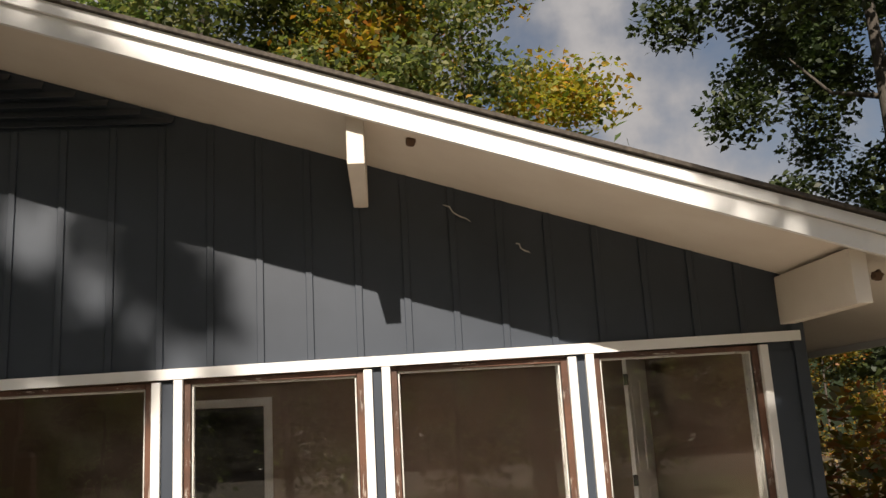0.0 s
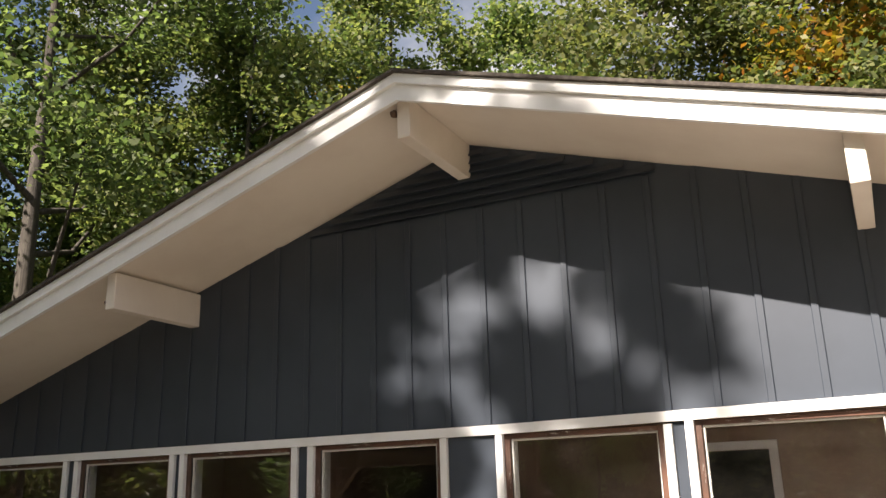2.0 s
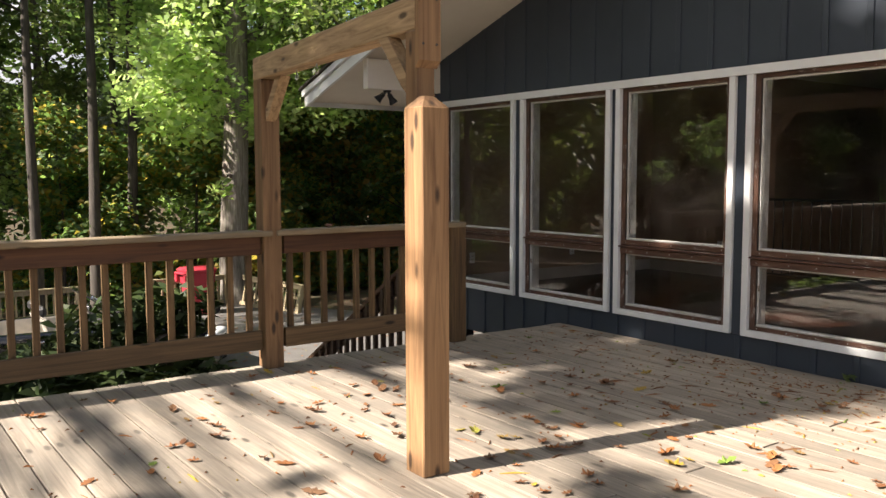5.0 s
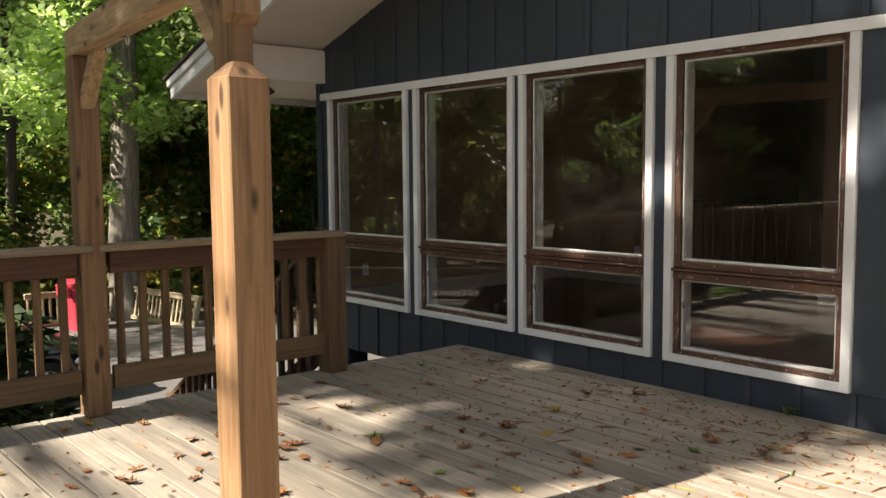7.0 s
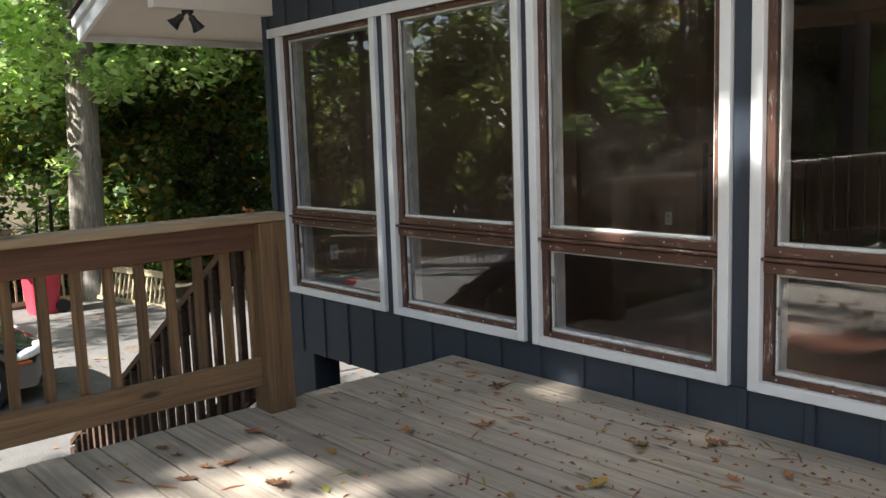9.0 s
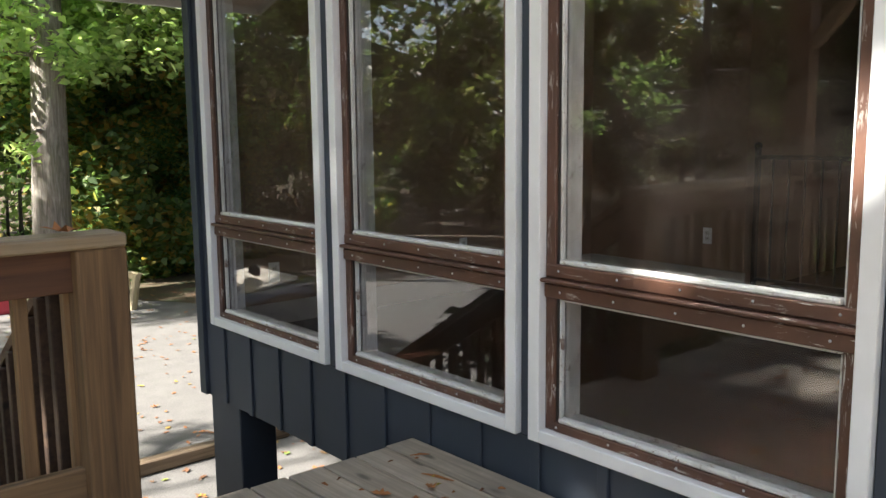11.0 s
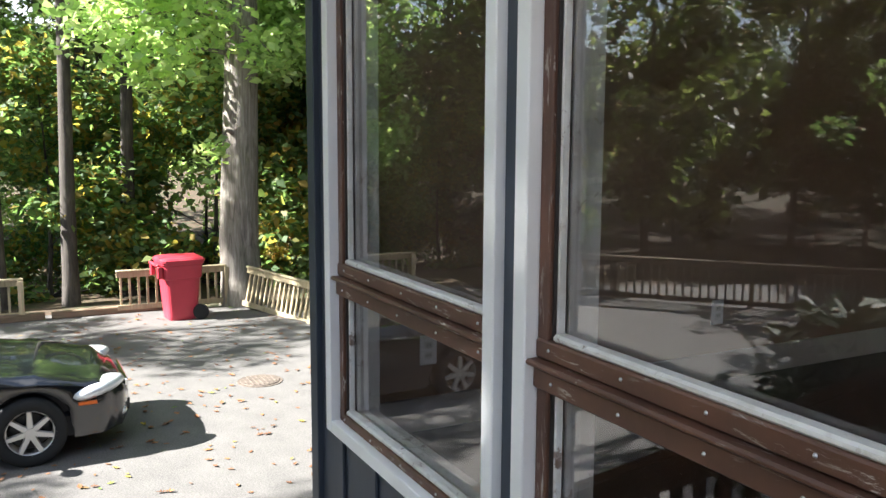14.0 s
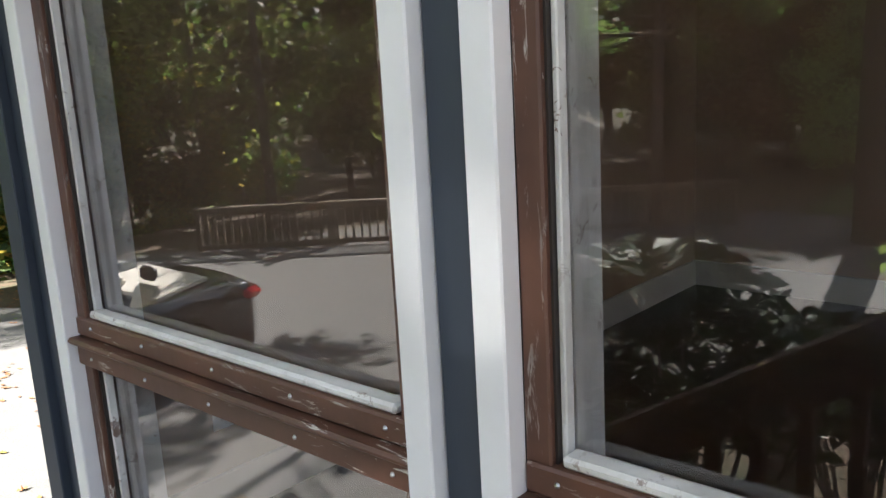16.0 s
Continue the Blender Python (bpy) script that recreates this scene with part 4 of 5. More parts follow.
for r0, r1 in zip(lv, lv[1:]):
    for k in range(24):
        bm.faces.new((r0[k], r0[(k + 1) % 24], r1[(k + 1) % 24], r1[k]))
bm.faces.new(lv[-1])
part("lid", bm, RED, bin_)
boxpart("handle", RED, bin_, (-0.28, -0.44, 0.93, 0.28, -0.385, 0.98), 0.015)
boxpart("grip_bracket", RED, bin_, (-0.3, -0.42, 0.74, -0.2, -0.345, 0.94), 0.01)
boxpart("grip_bracket", RED, bin_, (0.2, -0.42, 0.74, 0.3, -0.345, 0.94), 0.01)
for x in (-0.31, 0.31):
    bm = bmesh.new()
    tube(bm, (x - 0.03, 0.27, 0.13), (x + 0.03, 0.27, 0.13), 0.13, seg=20)
    part("wheel", bm, RUBBER, bin_)
bin_.rotation_euler = (0, 0, radians(4))


# ---- fences round the drive ----
# Fence timber darkened: the far fence's shade is put into its colour.
FENCE_SHADED = wood("shaded_fence_timber", (0.11, 0.085, 0.055), (0.25, 0.20, 0.14), 2, 0.85, knots=False)


def fence(label, a, b_, height, tilt=0.0, pitch=0.15, group="drive fences", timber=None):
    a, b_ = Vector(a), Vector(b_)
    L = (b_ - a).length
    f = thing("fence", label, "fence", a, group)
    f.rotation_euler = (radians(tilt), math.asin(max(-1, min(1, -(b_ - a).z / L))), math.atan2((b_ - a).y, (b_ - a).x))
    timber = timber or OLD_X
    boxpart("cap", timber, f, (0, -0.06, height - 0.035, L, 0.06, height), 0.006)
    boxpart("top_rail", timber, f, (0, -0.02, height - 0.13, L, 0.02, height - 0.037), 0.004)
    boxpart("bottom_rail", timber, f, (0, -0.02, 0.05, L, 0.02, 0.14), 0.004)
    n = max(2, int(L / pitch))
    bm = bmesh.new()
    box(bm, -0.019, -0.058, 0.03, 0.019, -0.021, height - 0.04)
    me = mesh_of(bm, "picket", timber)
    for k in range(n):
        ob = new("picket", me)
        ob.parent = f
        ob.location = ((k + 0.5) * L / n, 0, 0)
    for k in range(int(L / 2.2) + 1):
        xp = min(L - 0.045, 0.045 + k * (L - 0.09) / max(1, int(L / 2.2)))
        boxpart("post", timber, f, (xp - 0.045, 0.021, -0.1, xp + 0.045, 0.11, height - 0.036), 0.004)
    return f


G = GROUND
fence("old greyed wooden fence at the corner of the drive", (-20.25, 7.95, G), (-20.3, 6.0, G), 0.76)
fence("sunlit wooden fence leaning out beyond the big tree", (-18.05, 8.82, G - 0.12), (-19.85, 8.08, G), 0.78, tilt=10, pitch=0.12)
fence("weathered wooden fence along the wood edge", (-20.4, 4.55, G), (-20.6, -1.2, G), 0.72)
fence("low wooden fence on the far side of the drive", (-11.9, -9.1, G), (-19.5, -2.4, G), 0.85, timber=FENCE_SHADED)
fence("low new wooden fence beside the house", (3.6, 12.6, G + 1.6), (9.5, 11.6, G + 1.6), 0.8)

# ---- twin floodlight under the eave beam ----
flood = thing("floodlight", "dark bronze twin floodlight under the eave beam", "outdoor light", (-7.55, 4.68, 2.139))
bm = bmesh.new()
tube(bm, (0, 0, 0), (0, 0, -0.025), 0.055, 0.05, 14)
part("base", bm, BLACK, flood)
for dy, tip in ((-0.09, (-0.05, -0.13, -0.13)), (0.05, (0.0, 0.10, -0.16))):
    bm = bmesh.new()
    j = Vector((0, dy * 0.6, -0.05))
    tube(bm, (0, dy * 0.3, -0.02), j, 0.016)
    tip = Vector(tip)
    mid = j.lerp(tip, 0.45)
    tube(bm, j, mid, 0.03, 0.035, 12)
    tube(bm, mid, tip, 0.035, 0.062, 14)
    part("lamp_head", bm, BLACK, flood)
flood.scale = (0.75, 0.75, 0.75)

# ---- mud nests on the soffit and beams ----
MUD = plain("dried_mud", (0.11, 0.065, 0.04), 0.95)
for p, r in (((0.20, 4.62, soffit_z(0.2) - 0.012), 0.03), ((CX - 0.07, 4.44, 3.93), 0.025), ((CX - 2.51, 4.46, 3.03), 0.02), ((2.62, 4.55, 2.30), 0.03)):
    nest = thing("mud_nest", "small brown mud nest stuck under the eaves", "nest", p, "mud nests")
    bm = bmesh.new()
    bmesh.ops.create_icosphere(bm, subdivisions=2, radius=r)
    for v in bm.verts:
        v.co *= 1 + 0.5 * noise.noise(v.co * 60)
    part("mud", bm, MUD, nest)

# ---- slim service pole beyond the house corner ----
pole = thing("service_pole", "slim dark pole with a white cap beyond the house corner", "pole", (-11.6, 8.4, GROUND))
bm = bmesh.new()
tube(bm, (0, 0, 0), (0, 0, 3.72), 0.028, seg=10)
part("shaft", bm, BLACK, pole)
bm = bmesh.new()
tube(bm, (0, 0, 3.72), (0, 0, 3.86), 0.055, 0.05, 12)
part("cap", bm, WHITE, pole, "white cap")

# ---- trees ----
BARK, nt, b = material("bark", 0.95)
n1 = noise_tex(nt, coords(nt, (11, 11, 1.1)), 1.5, 8, 0.7, 0.8)
n2 = noise_tex(nt, coords(nt), 1.2, 4)
c = ramp(nt, n1, [(0.32, (0.075, 0.062, 0.05)), (0.5, (0.20, 0.175, 0.15)), (0.7, (0.36, 0.33, 0.29))])
c = mix(nt, ramp(nt, n2, [(0.45, grey(0)), (0.7, grey(0.5))]), c, (0.11, 0.12, 0.075))
nt.links.new(c, b.inputs["Base Color"])
bump(nt, b, n1, 0.35, 0.02)
# Darker copy of the bark: shade on trunks against the light, as colour.
WOODBARK, nt, b = material("shaded_wood_bark", 0.95)
n1 = noise_tex(nt, coords(nt, (9, 9, 1.2)), 1.5, 7, 0.7, 0.8)
nt.links.new(ramp(nt, n1, [(0.32, (0.025, 0.021, 0.017)), (0.55, (0.07, 0.06, 0.05)), (0.75, (0.13, 0.115, 0.095))]), b.inputs["Base Color"])
bump(nt, b, n1, 0.35, 0.02)
GREEN = leafy("leaves_green", [(0.05, 0.085, 0.036), (0.078, 0.122, 0.05), (0.115, 0.17, 0.066), (0.165, 0.215, 0.085)], 0.6)
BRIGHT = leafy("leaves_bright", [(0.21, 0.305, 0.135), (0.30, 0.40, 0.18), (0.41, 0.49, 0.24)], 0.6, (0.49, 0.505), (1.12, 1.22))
GOLD = leafy("leaves_turning", [(0.12, 0.13, 0.02), (0.30, 0.20, 0.018), (0.06, 0.09, 0.02), (0.34, 0.13, 0.02), (0.16, 0.16, 0.022)], 0.45)
DARK = leafy("leaves_shade", [(0.06, 0.115, 0.042), (0.09, 0.155, 0.055), (0.13, 0.20, 0.068)], 0.6)
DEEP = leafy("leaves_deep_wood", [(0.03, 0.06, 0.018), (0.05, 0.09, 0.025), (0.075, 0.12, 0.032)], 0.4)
# Southern woods seen against the sun: shade and bright glints set as leaf colours.
SOUTH = leafy("leaves_painted_backlight", [(0.02, 0.03, 0.012), (0.038, 0.05, 0.018), (0.16, 0.185, 0.065), (0.03, 0.04, 0.015), (0.28, 0.31, 0.12), (0.028, 0.038, 0.015)], 0.45)
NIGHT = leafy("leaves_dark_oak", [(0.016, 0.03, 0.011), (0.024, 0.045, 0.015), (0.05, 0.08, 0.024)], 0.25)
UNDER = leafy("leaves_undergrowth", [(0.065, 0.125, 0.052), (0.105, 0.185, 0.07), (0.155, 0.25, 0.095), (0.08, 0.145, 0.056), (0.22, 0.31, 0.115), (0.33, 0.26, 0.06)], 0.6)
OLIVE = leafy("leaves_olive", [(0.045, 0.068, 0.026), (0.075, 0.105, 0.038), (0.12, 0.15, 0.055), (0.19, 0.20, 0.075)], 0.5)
# Shrub leaf colour darkened to hold the shade the bushes stand in.
SHRUB = leafy("shaded_shrub_leaves", [(0.014, 0.034, 0.01), (0.025, 0.05, 0.014), (0.035, 0.06, 0.016)], 0.06)
SHRUB.node_tree.nodes["Principled BSDF"].inputs["Specular IOR Level"].default_value = 0.2
rng = np.random.default_rng(7)


def leaf_mesh(name, centres, radii, count, size, mat, flat=0.75, droop=0.55, narrow=0.36):
    """Many small leaves scattered through a set of clumps, each folded along its rib."""
    centres, radii = np.array(centres, float), np.array(radii, float)
    w = radii ** 2
    pick = rng.choice(len(centres), size=count, p=w / w.sum())
    d = rng.normal(size=(count, 3))
    d /= np.linalg.norm(d, axis=1)[:, None]
    rad = radii[pick] * rng.uniform(0.3, 1.1, count)
    pos = centres[pick] + d * rad[:, None] * np.array([1, 1, flat])
    a = rng.normal(size=(count, 3))
    a[:, 2] *= droop
    a /= np.linalg.norm(a, axis=1)[:, None]
    bvec = np.cross(a, rng.normal(size=(count, 3)) * np.array([0.5, 0.5, 1.0]))
    bvec /= np.linalg.norm(bvec, axis=1)[:, None]
    s = size * rng.uniform(0.6, 1.35, count)[:, None]
    v = np.empty((count, 4, 3))
    v[:, 0] = pos - a * s * 0.55
    v[:, 1] = pos + bvec * s * narrow + a * s * 0.08
    v[:, 2] = pos + a * s * 0.6
    v[:, 3] = pos - bvec * s * narrow + a * s * 0.08
    v[:, 3, 2] += s[:, 0] * 0.12
    v[:, 1, 2] += s[:, 0] * 0.12
    me = bpy.data.meshes.new(name)
    me.vertices.add(count * 4)
    me.vertices.foreach_set("co", v.ravel())
    me.loops.add(count * 4)
    me.loops.foreach_set("vertex_index", np.arange(count * 4, dtype=np.int32))
    me.polygons.add(count)
    me.polygons.foreach_set("loop_start", np.arange(count, dtype=np.int32) * 4)
    me.materials.append(mat)
    me.update(calc_edges=True)
    return me


def limb(bm, pts, radii, seg=8):
    """A bent tapering limb through the points."""
    rings = []
    for k, p in enumerate(pts):
        p = Vector(p)
        d = (Vector(pts[min(k + 1, len(pts) - 1)]) - Vector(pts[max(k - 1, 0)])).normalized()
        q = Vector((0, 0, 1)).rotation_difference(d)
        rings.append([bm.verts.new(p + q @ Vector((radii[k] * math.cos(6.2832 * j / seg), radii[k] * math.sin(6.2832 * j / seg), 0))) for j in range(seg)])
    for r0, r1 in zip(rings, rings[1:]):
        for j in range(seg):
            bm.faces.new((r0[j], r0[(j + 1) % seg], r1[(j + 1) % seg], r1[j]))


def make_tree(label, height, trunk_r, crown_lo, spread, leaves, size, mat, clumps=26, seed=1, limbs=9, lean=None, puff=(0.2, 0.42), flat=0.75, aim=None, extra=(), bark=None):
    """A tapered trunk with limbs and a ragged crown of leaf clumps round the limbs' ends. aim: an angle that the crown favours."""
    rnd = random.Random(seed)
    t = thing("tree", label, "tree")
    bm = bmesh.new()
    lean = lean or (rnd.uniform(-0.03, 0.03), rnd.uniform(-0.03, 0.03))
    stem = [(lean[0] * z + 0.15 * noise.noise(Vector((z * 0.3, seed, 0))), lean[1] * z + 0.15 * noise.noise(Vector((seed, z * 0.3, 0))), z) for z in [-0.3, 0.15, 0.6, 1.2] + [height * k / 8 for k in range(2, 9)]]
    rad = [trunk_r * 1.5, trunk_r * 1.2, trunk_r * 1.05, trunk_r] + [trunk_r * (1 - 0.9 * k / 8) for k in range(2, 9)]
    limb(bm, stem, rad, 14)
    cs, rs = [], []
    for k in range(clumps):
        f = (k + rnd.random()) / clumps
        z = crown_lo + (height - crown_lo) * f
        rr = spread * math.sin(math.pi * (0.2 + 0.76 * f)) ** 0.7
        an = rnd.uniform(0, 6.283) if aim is None else rnd.gauss(aim, 0.9)
        q = rnd.uniform(0.25, 1.0) ** 0.6
        c = Vector((math.cos(an) * rr * q + lean[0] * z, math.sin(an) * rr * q + lean[1] * z, z))
        cs.append(tuple(c))
        rs.append(spread * rnd.uniform(*puff))
        if k % max(1, clumps // limbs) == 0:
            z0 = max(crown_lo * 0.95, z - rr * q * 0.6 - 0.5)
            p0 = Vector((lean[0] * z0, lean[1] * z0, z0))
            p1 = p0.lerp(c, 0.5) + Vector((0, 0, -0.12 * rr))
            r0 = trunk_r * 0.40 * (1 - 0.6 * f)
            limb(bm, [p0, p1, c], [r0, r0 * 0.6, r0 * 0.15], 6)
    for (ex, ey, ez, er) in extra:
        limb(bm, [(0, 0, ez + 0.3), (ex * 0.5, ey * 0.5, ez + 0.35), (ex, ey, ez)], [0.05, 0.03, 0.01], 6)
        cs.append((ex, ey, ez))
        rs.append(er)
    part("trunk", bm, bark or WOODBARK, t, "grey-brown furrowed trunk and limbs", True)
    crown = new("crown", leaf_mesh("crown", cs, rs, leaves, size, mat, flat))
    crown.parent = t
    return t


WOODS = []
WOODS.append(make_tree("tall green woodland tree with a full ragged crown", 20, 0.24, 4.5, 4.4, 15000, 0.21, GREEN, 46, 3))
WOODS.append(make_tree("tall slender shaded tree of the wood", 17, 0.15, 3.5, 3.4, 11000, 0.20, DARK, 40, 5))
WOODS.append(make_tree("tree turning yellow and orange for autumn", 18, 0.2, 4.0, 3.9, 24000, 0.17, GOLD, 46, 8))
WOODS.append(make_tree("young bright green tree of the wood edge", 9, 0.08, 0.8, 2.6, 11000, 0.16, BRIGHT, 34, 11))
WOODS.append(make_tree("low green undergrowth tree with leaves to the ground", 5, 0.05, 0.1, 2.4, 11000, 0.15, UNDER, 30, 14, puff=(0.22, 0.4)))
WOODS.append(make_tree("tall dense green tree behind the house", 19, 0.24, 4.5, 4.0, 36000, 0.16, OLIVE, 60, 17, puff=(0.18, 0.36)))
WOODS.append(make_tree("slim bare-stemmed tree standing in the wood's edge", 18, 0.13, 10.0, 2.8, 6000, 0.18, DARK, 26, 19))
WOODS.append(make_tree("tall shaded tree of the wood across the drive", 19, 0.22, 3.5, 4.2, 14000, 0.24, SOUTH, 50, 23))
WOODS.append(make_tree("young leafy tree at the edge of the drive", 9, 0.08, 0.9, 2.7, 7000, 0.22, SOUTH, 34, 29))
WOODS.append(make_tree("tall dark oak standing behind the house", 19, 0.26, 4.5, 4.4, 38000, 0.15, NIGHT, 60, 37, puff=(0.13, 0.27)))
SPOTS = []
rnd = random.Random(21)
for k in range(14):                              # edge of the wood beyond the drive: low growth in front
    SPOTS.append((rnd.uniform(-28.0, -25.0), -9 + k * 2.3 + rnd.uniform(-0.7, 0.7), (4, 4, 4, 4, 3)[k % 5], rnd.uniform(0.7, 1.1)))
for k in range(14):                              # taller trees behind them
    SPOTS.append((rnd.uniform(-41, -30), -8 + k * 2.8 + rnd.uniform(-1, 1), (1, 0, 2, 1, 3, 0)[k % 6], rnd.uniform(0.9, 1.2)))
for x, y in ((-22.6, 2.6), (-22.9, 4.2), (-22.4, 5.4), (-23.6, 6.6), (-24.4, 1.0), (-28.0, 7.4), (-26.4, -0.9), (-26.0, 11.5), (-28.5, 3.3)):
    SPOTS.append((x, y, 6, rnd.uniform(0.9, 1.15)))
for k in range(10):                              # trees behind the house
    SPOTS.append((-24 + k * 2.5 + rnd.uniform(-0.5, 0.5), rnd.uniform(18.5, 22.5), (5, 5, 1, 5, 2)[k % 5], rnd.uniform(0.85, 1.0)))
SPOTS += [(2.3, 21.0, 2, 0.92), (-0.6, 19.0, 5, 0.9), (5.6, 25.0, 2, 0.5), (10.3, 15.6, 9, 0.95), (13.4, 18.0, 9, 1.0), (7.0, 13.6, 2, 0.28), (-14.3, 16.6, 5, 0.9), (-19.6, 15.8, 5, 0.95)]
for k in range(12):                              # woods on the sunny side, mirrored in the glass
    SPOTS.append((-42 + k * 4.6 + rnd.uniform(-1, 1), rnd.uniform(-38, -31), (7, 7, 2, 7)[k % 4], rnd.uniform(0.9, 1.1)))
for k in range(8):
    SPOTS.append((-30 + k * 2.35 + rnd.uniform(-0.6, 0.6), rnd.uniform(-19, -15), (8, 8, 8, 7)[k % 4], rnd.uniform(0.8, 1.0) if k % 4 != 3 else 0.55))
SPOTS += [(-16.5, -20.0, 8, 1.25), (-12.6, -22.5, 8, 1.4), (-8.5, -25.5, 8, 1.3), (-14.6, -26.0, 7, 0.8), (-22.4, -9.0, 8, 1.2), (-25.5, -6.5, 8, 1.1), (-11.6, -16.5, 3, 0.75), (-14.2, -18.0, 8, 1.0), (-9.4, -19.0, 3, 0.9), (-23.6, 10.4, 4, 1.25), (-23.2, 12.6, 4, 1.4), (-24.6, 8.7, 4, 1.2), (-22.3, 14.6, 4, 1.3), (-22.6, 9.9, 2, 0.2), (-22.9, 11.2, 4, 0.7), (-20.6, -5.0, 6, 0.85)]
used = set()
for x, y, kind, s in SPOTS:
    m = Matrix.Translation((x, y, hill(x, y) - 0.1)) @ Matrix.Rotation(rnd.uniform(0, 6.28), 4, "Z") @ Matrix.Scale(s, 4)
    if kind not in used:
        used.add(kind)
        WOODS[kind].matrix_basis = m
    else:
        t = copy_thing(WOODS[kind], m)
        t.matrix_basis = m

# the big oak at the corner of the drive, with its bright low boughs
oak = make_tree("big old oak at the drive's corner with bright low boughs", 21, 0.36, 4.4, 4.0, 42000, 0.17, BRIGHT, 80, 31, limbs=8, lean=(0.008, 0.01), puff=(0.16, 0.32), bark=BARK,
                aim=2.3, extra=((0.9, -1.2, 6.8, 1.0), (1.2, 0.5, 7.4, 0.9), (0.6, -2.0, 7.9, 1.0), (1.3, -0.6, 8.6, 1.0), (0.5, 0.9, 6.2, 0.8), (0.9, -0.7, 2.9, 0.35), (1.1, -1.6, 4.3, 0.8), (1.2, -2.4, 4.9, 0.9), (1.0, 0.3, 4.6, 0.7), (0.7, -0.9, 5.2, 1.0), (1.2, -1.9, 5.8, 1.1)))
oak.location = (-20.35, 8.25, GROUND - 0.05)
elder = make_tree("tall spreading oak beside the drive behind the house", 21, 0.3, 5.5, 5.6, 42000, 0.16, GREEN, 80, 61, limbs=12, lean=(0.02, -0.01), puff=(0.16, 0.3))
elder.location = (-17.2, 12.6, GROUND - 0.05)
# the tree that dapples the gable, and the leaning one beside the deck
rs_ = random.Random(5)
veil = []
for i in range(7):                               # the part that shades the wall and the windows
    for j in range(6):
        p = (-1.6 + i * 1.0 + rs_.uniform(-0.2, 0.2), rs_.uniform(-0.6, 0.6), 12.2 + j * 0.9 + rs_.uniform(-0.2, 0.2), rs_.uniform(0.5, 0.75))
        if rs_.random() < 0.95 and math.hypot(p[0] - 3.75, p[2] - 16.2) > 1.0 and math.hypot(p[0] - 4.05, p[2] - 11.9) > 0.45 and not (p[0] > 3.8 and p[2] < 13.5):
            veil.append(p)
veil += [(2.8, 0, 16.7, 0.45), (2.5, 0, 17.3, 0.5), (2.9, 0, 15.2, 0.5), (4.4, 0.1, 16.5, 0.22), (4.0, 0, 15.3, 0.25), (2.2, 0, 12.6, 0.5), (3.1, 0.2, 12.4, 0.5), (3.5, 0, 12.9, 0.5), (0.5, 0, 13.4, 0.6), (1.2, 0.2, 13.2, 0.6), (1.7, 0.1, 12.7, 0.5), (4.65, 0, 15.75, 0.4), (5.15, 0, 15.5, 0.3), (2.7, 0, 16.1, 0.7), (2.4, 0, 15.6, 0.6), (4.7, 0.2, 14.6, 0.4), (5.5, 0.1, 15.9, 0.35), (0.4, 0, 14.3, 0.7), (-0.2, 0.2, 15.0, 0.7), (1.3, 0.1, 13.8, 0.7)]
veil = [p for p in veil if not (-0.5 < p[0] < 0.95 and 13.5 < p[2] < 15.3)]
veil += [(1.35, 0.2, 13.7, 0.5), (1.4, 0, 14.5, 0.5), (1.35, 0.1, 15.2, 0.45)] + [(3.75 + 0.33 * k, 0.1, 16.8 + 0.1 * (k % 3), 0.2) for k in range(6)]
for k in range(20):                              # thin low boughs that fleck the boards with shade
    veil.append((rs_.uniform(3.4, 8.2), rs_.uniform(-0.5, 0.5), rs_.uniform(8.4, 11.6), rs_.uniform(0.10, 0.22)))
shade = make_tree("tall oak standing beyond the deck and shading the gable", 20.5, 0.3, 15.5, 4.6, 52000, 0.18, GREEN, 22, 41, limbs=12, lean=(0, 0), puff=(0.13, 0.22), extra=veil)
sprays = [(rs_.uniform(3.0, 6.0), rs_.uniform(-0.4, 0.4), rs_.uniform(15.3, 17.1)) for k in range(42)] + [(rs_.uniform(-0.6, 1.1), rs_.uniform(-0.4, 0.4), rs_.uniform(13.3, 15.5)) for k in range(24)]
ob = new("leaf_sprays", leaf_mesh("leaf_sprays", sprays, [0.2] * len(sprays), 9 * len(sprays), 0.17, GREEN, 0.8))
ob.parent = shade
shade.location = (-9.4, -8.6, GROUND - 0.05)
near = make_tree("slender young oak with leaves hanging low beside the drive", 15, 0.11, 5.4, 2.8, 7000, 0.16, GREEN, 26, 52, limbs=9, lean=(0.02, 0.02), puff=(0.18, 0.3), extra=((-1.6, -0.6, 3.6, 0.6), (-2.6, -1.2, 4.3, 0.7), (-0.8, 0.4, 4.4, 0.5), (-3.3, -0.4, 3.3, 0.5), (1.4, -1.0, 4.0, 0.6)))
near.location = (-13.2, -8.4, GROUND - 0.05)

corner = make_tree("tall oak beyond the deck shading the house corner", 16, 0.2, 9.9, 2.5, 17000, 0.17, GREEN, 44, 71, limbs=10, lean=(0, 0), puff=(0.2, 0.34), extra=((-2.1, 0, 11.3, 0.6), (-2.2, 0.1, 12.2, 0.6), (-1.6, 0, 11.7, 0.7), (-1.9, 0, 10.6, 0.5)))
corner.location = (2.75, -4.9, GROUND - 0.05)

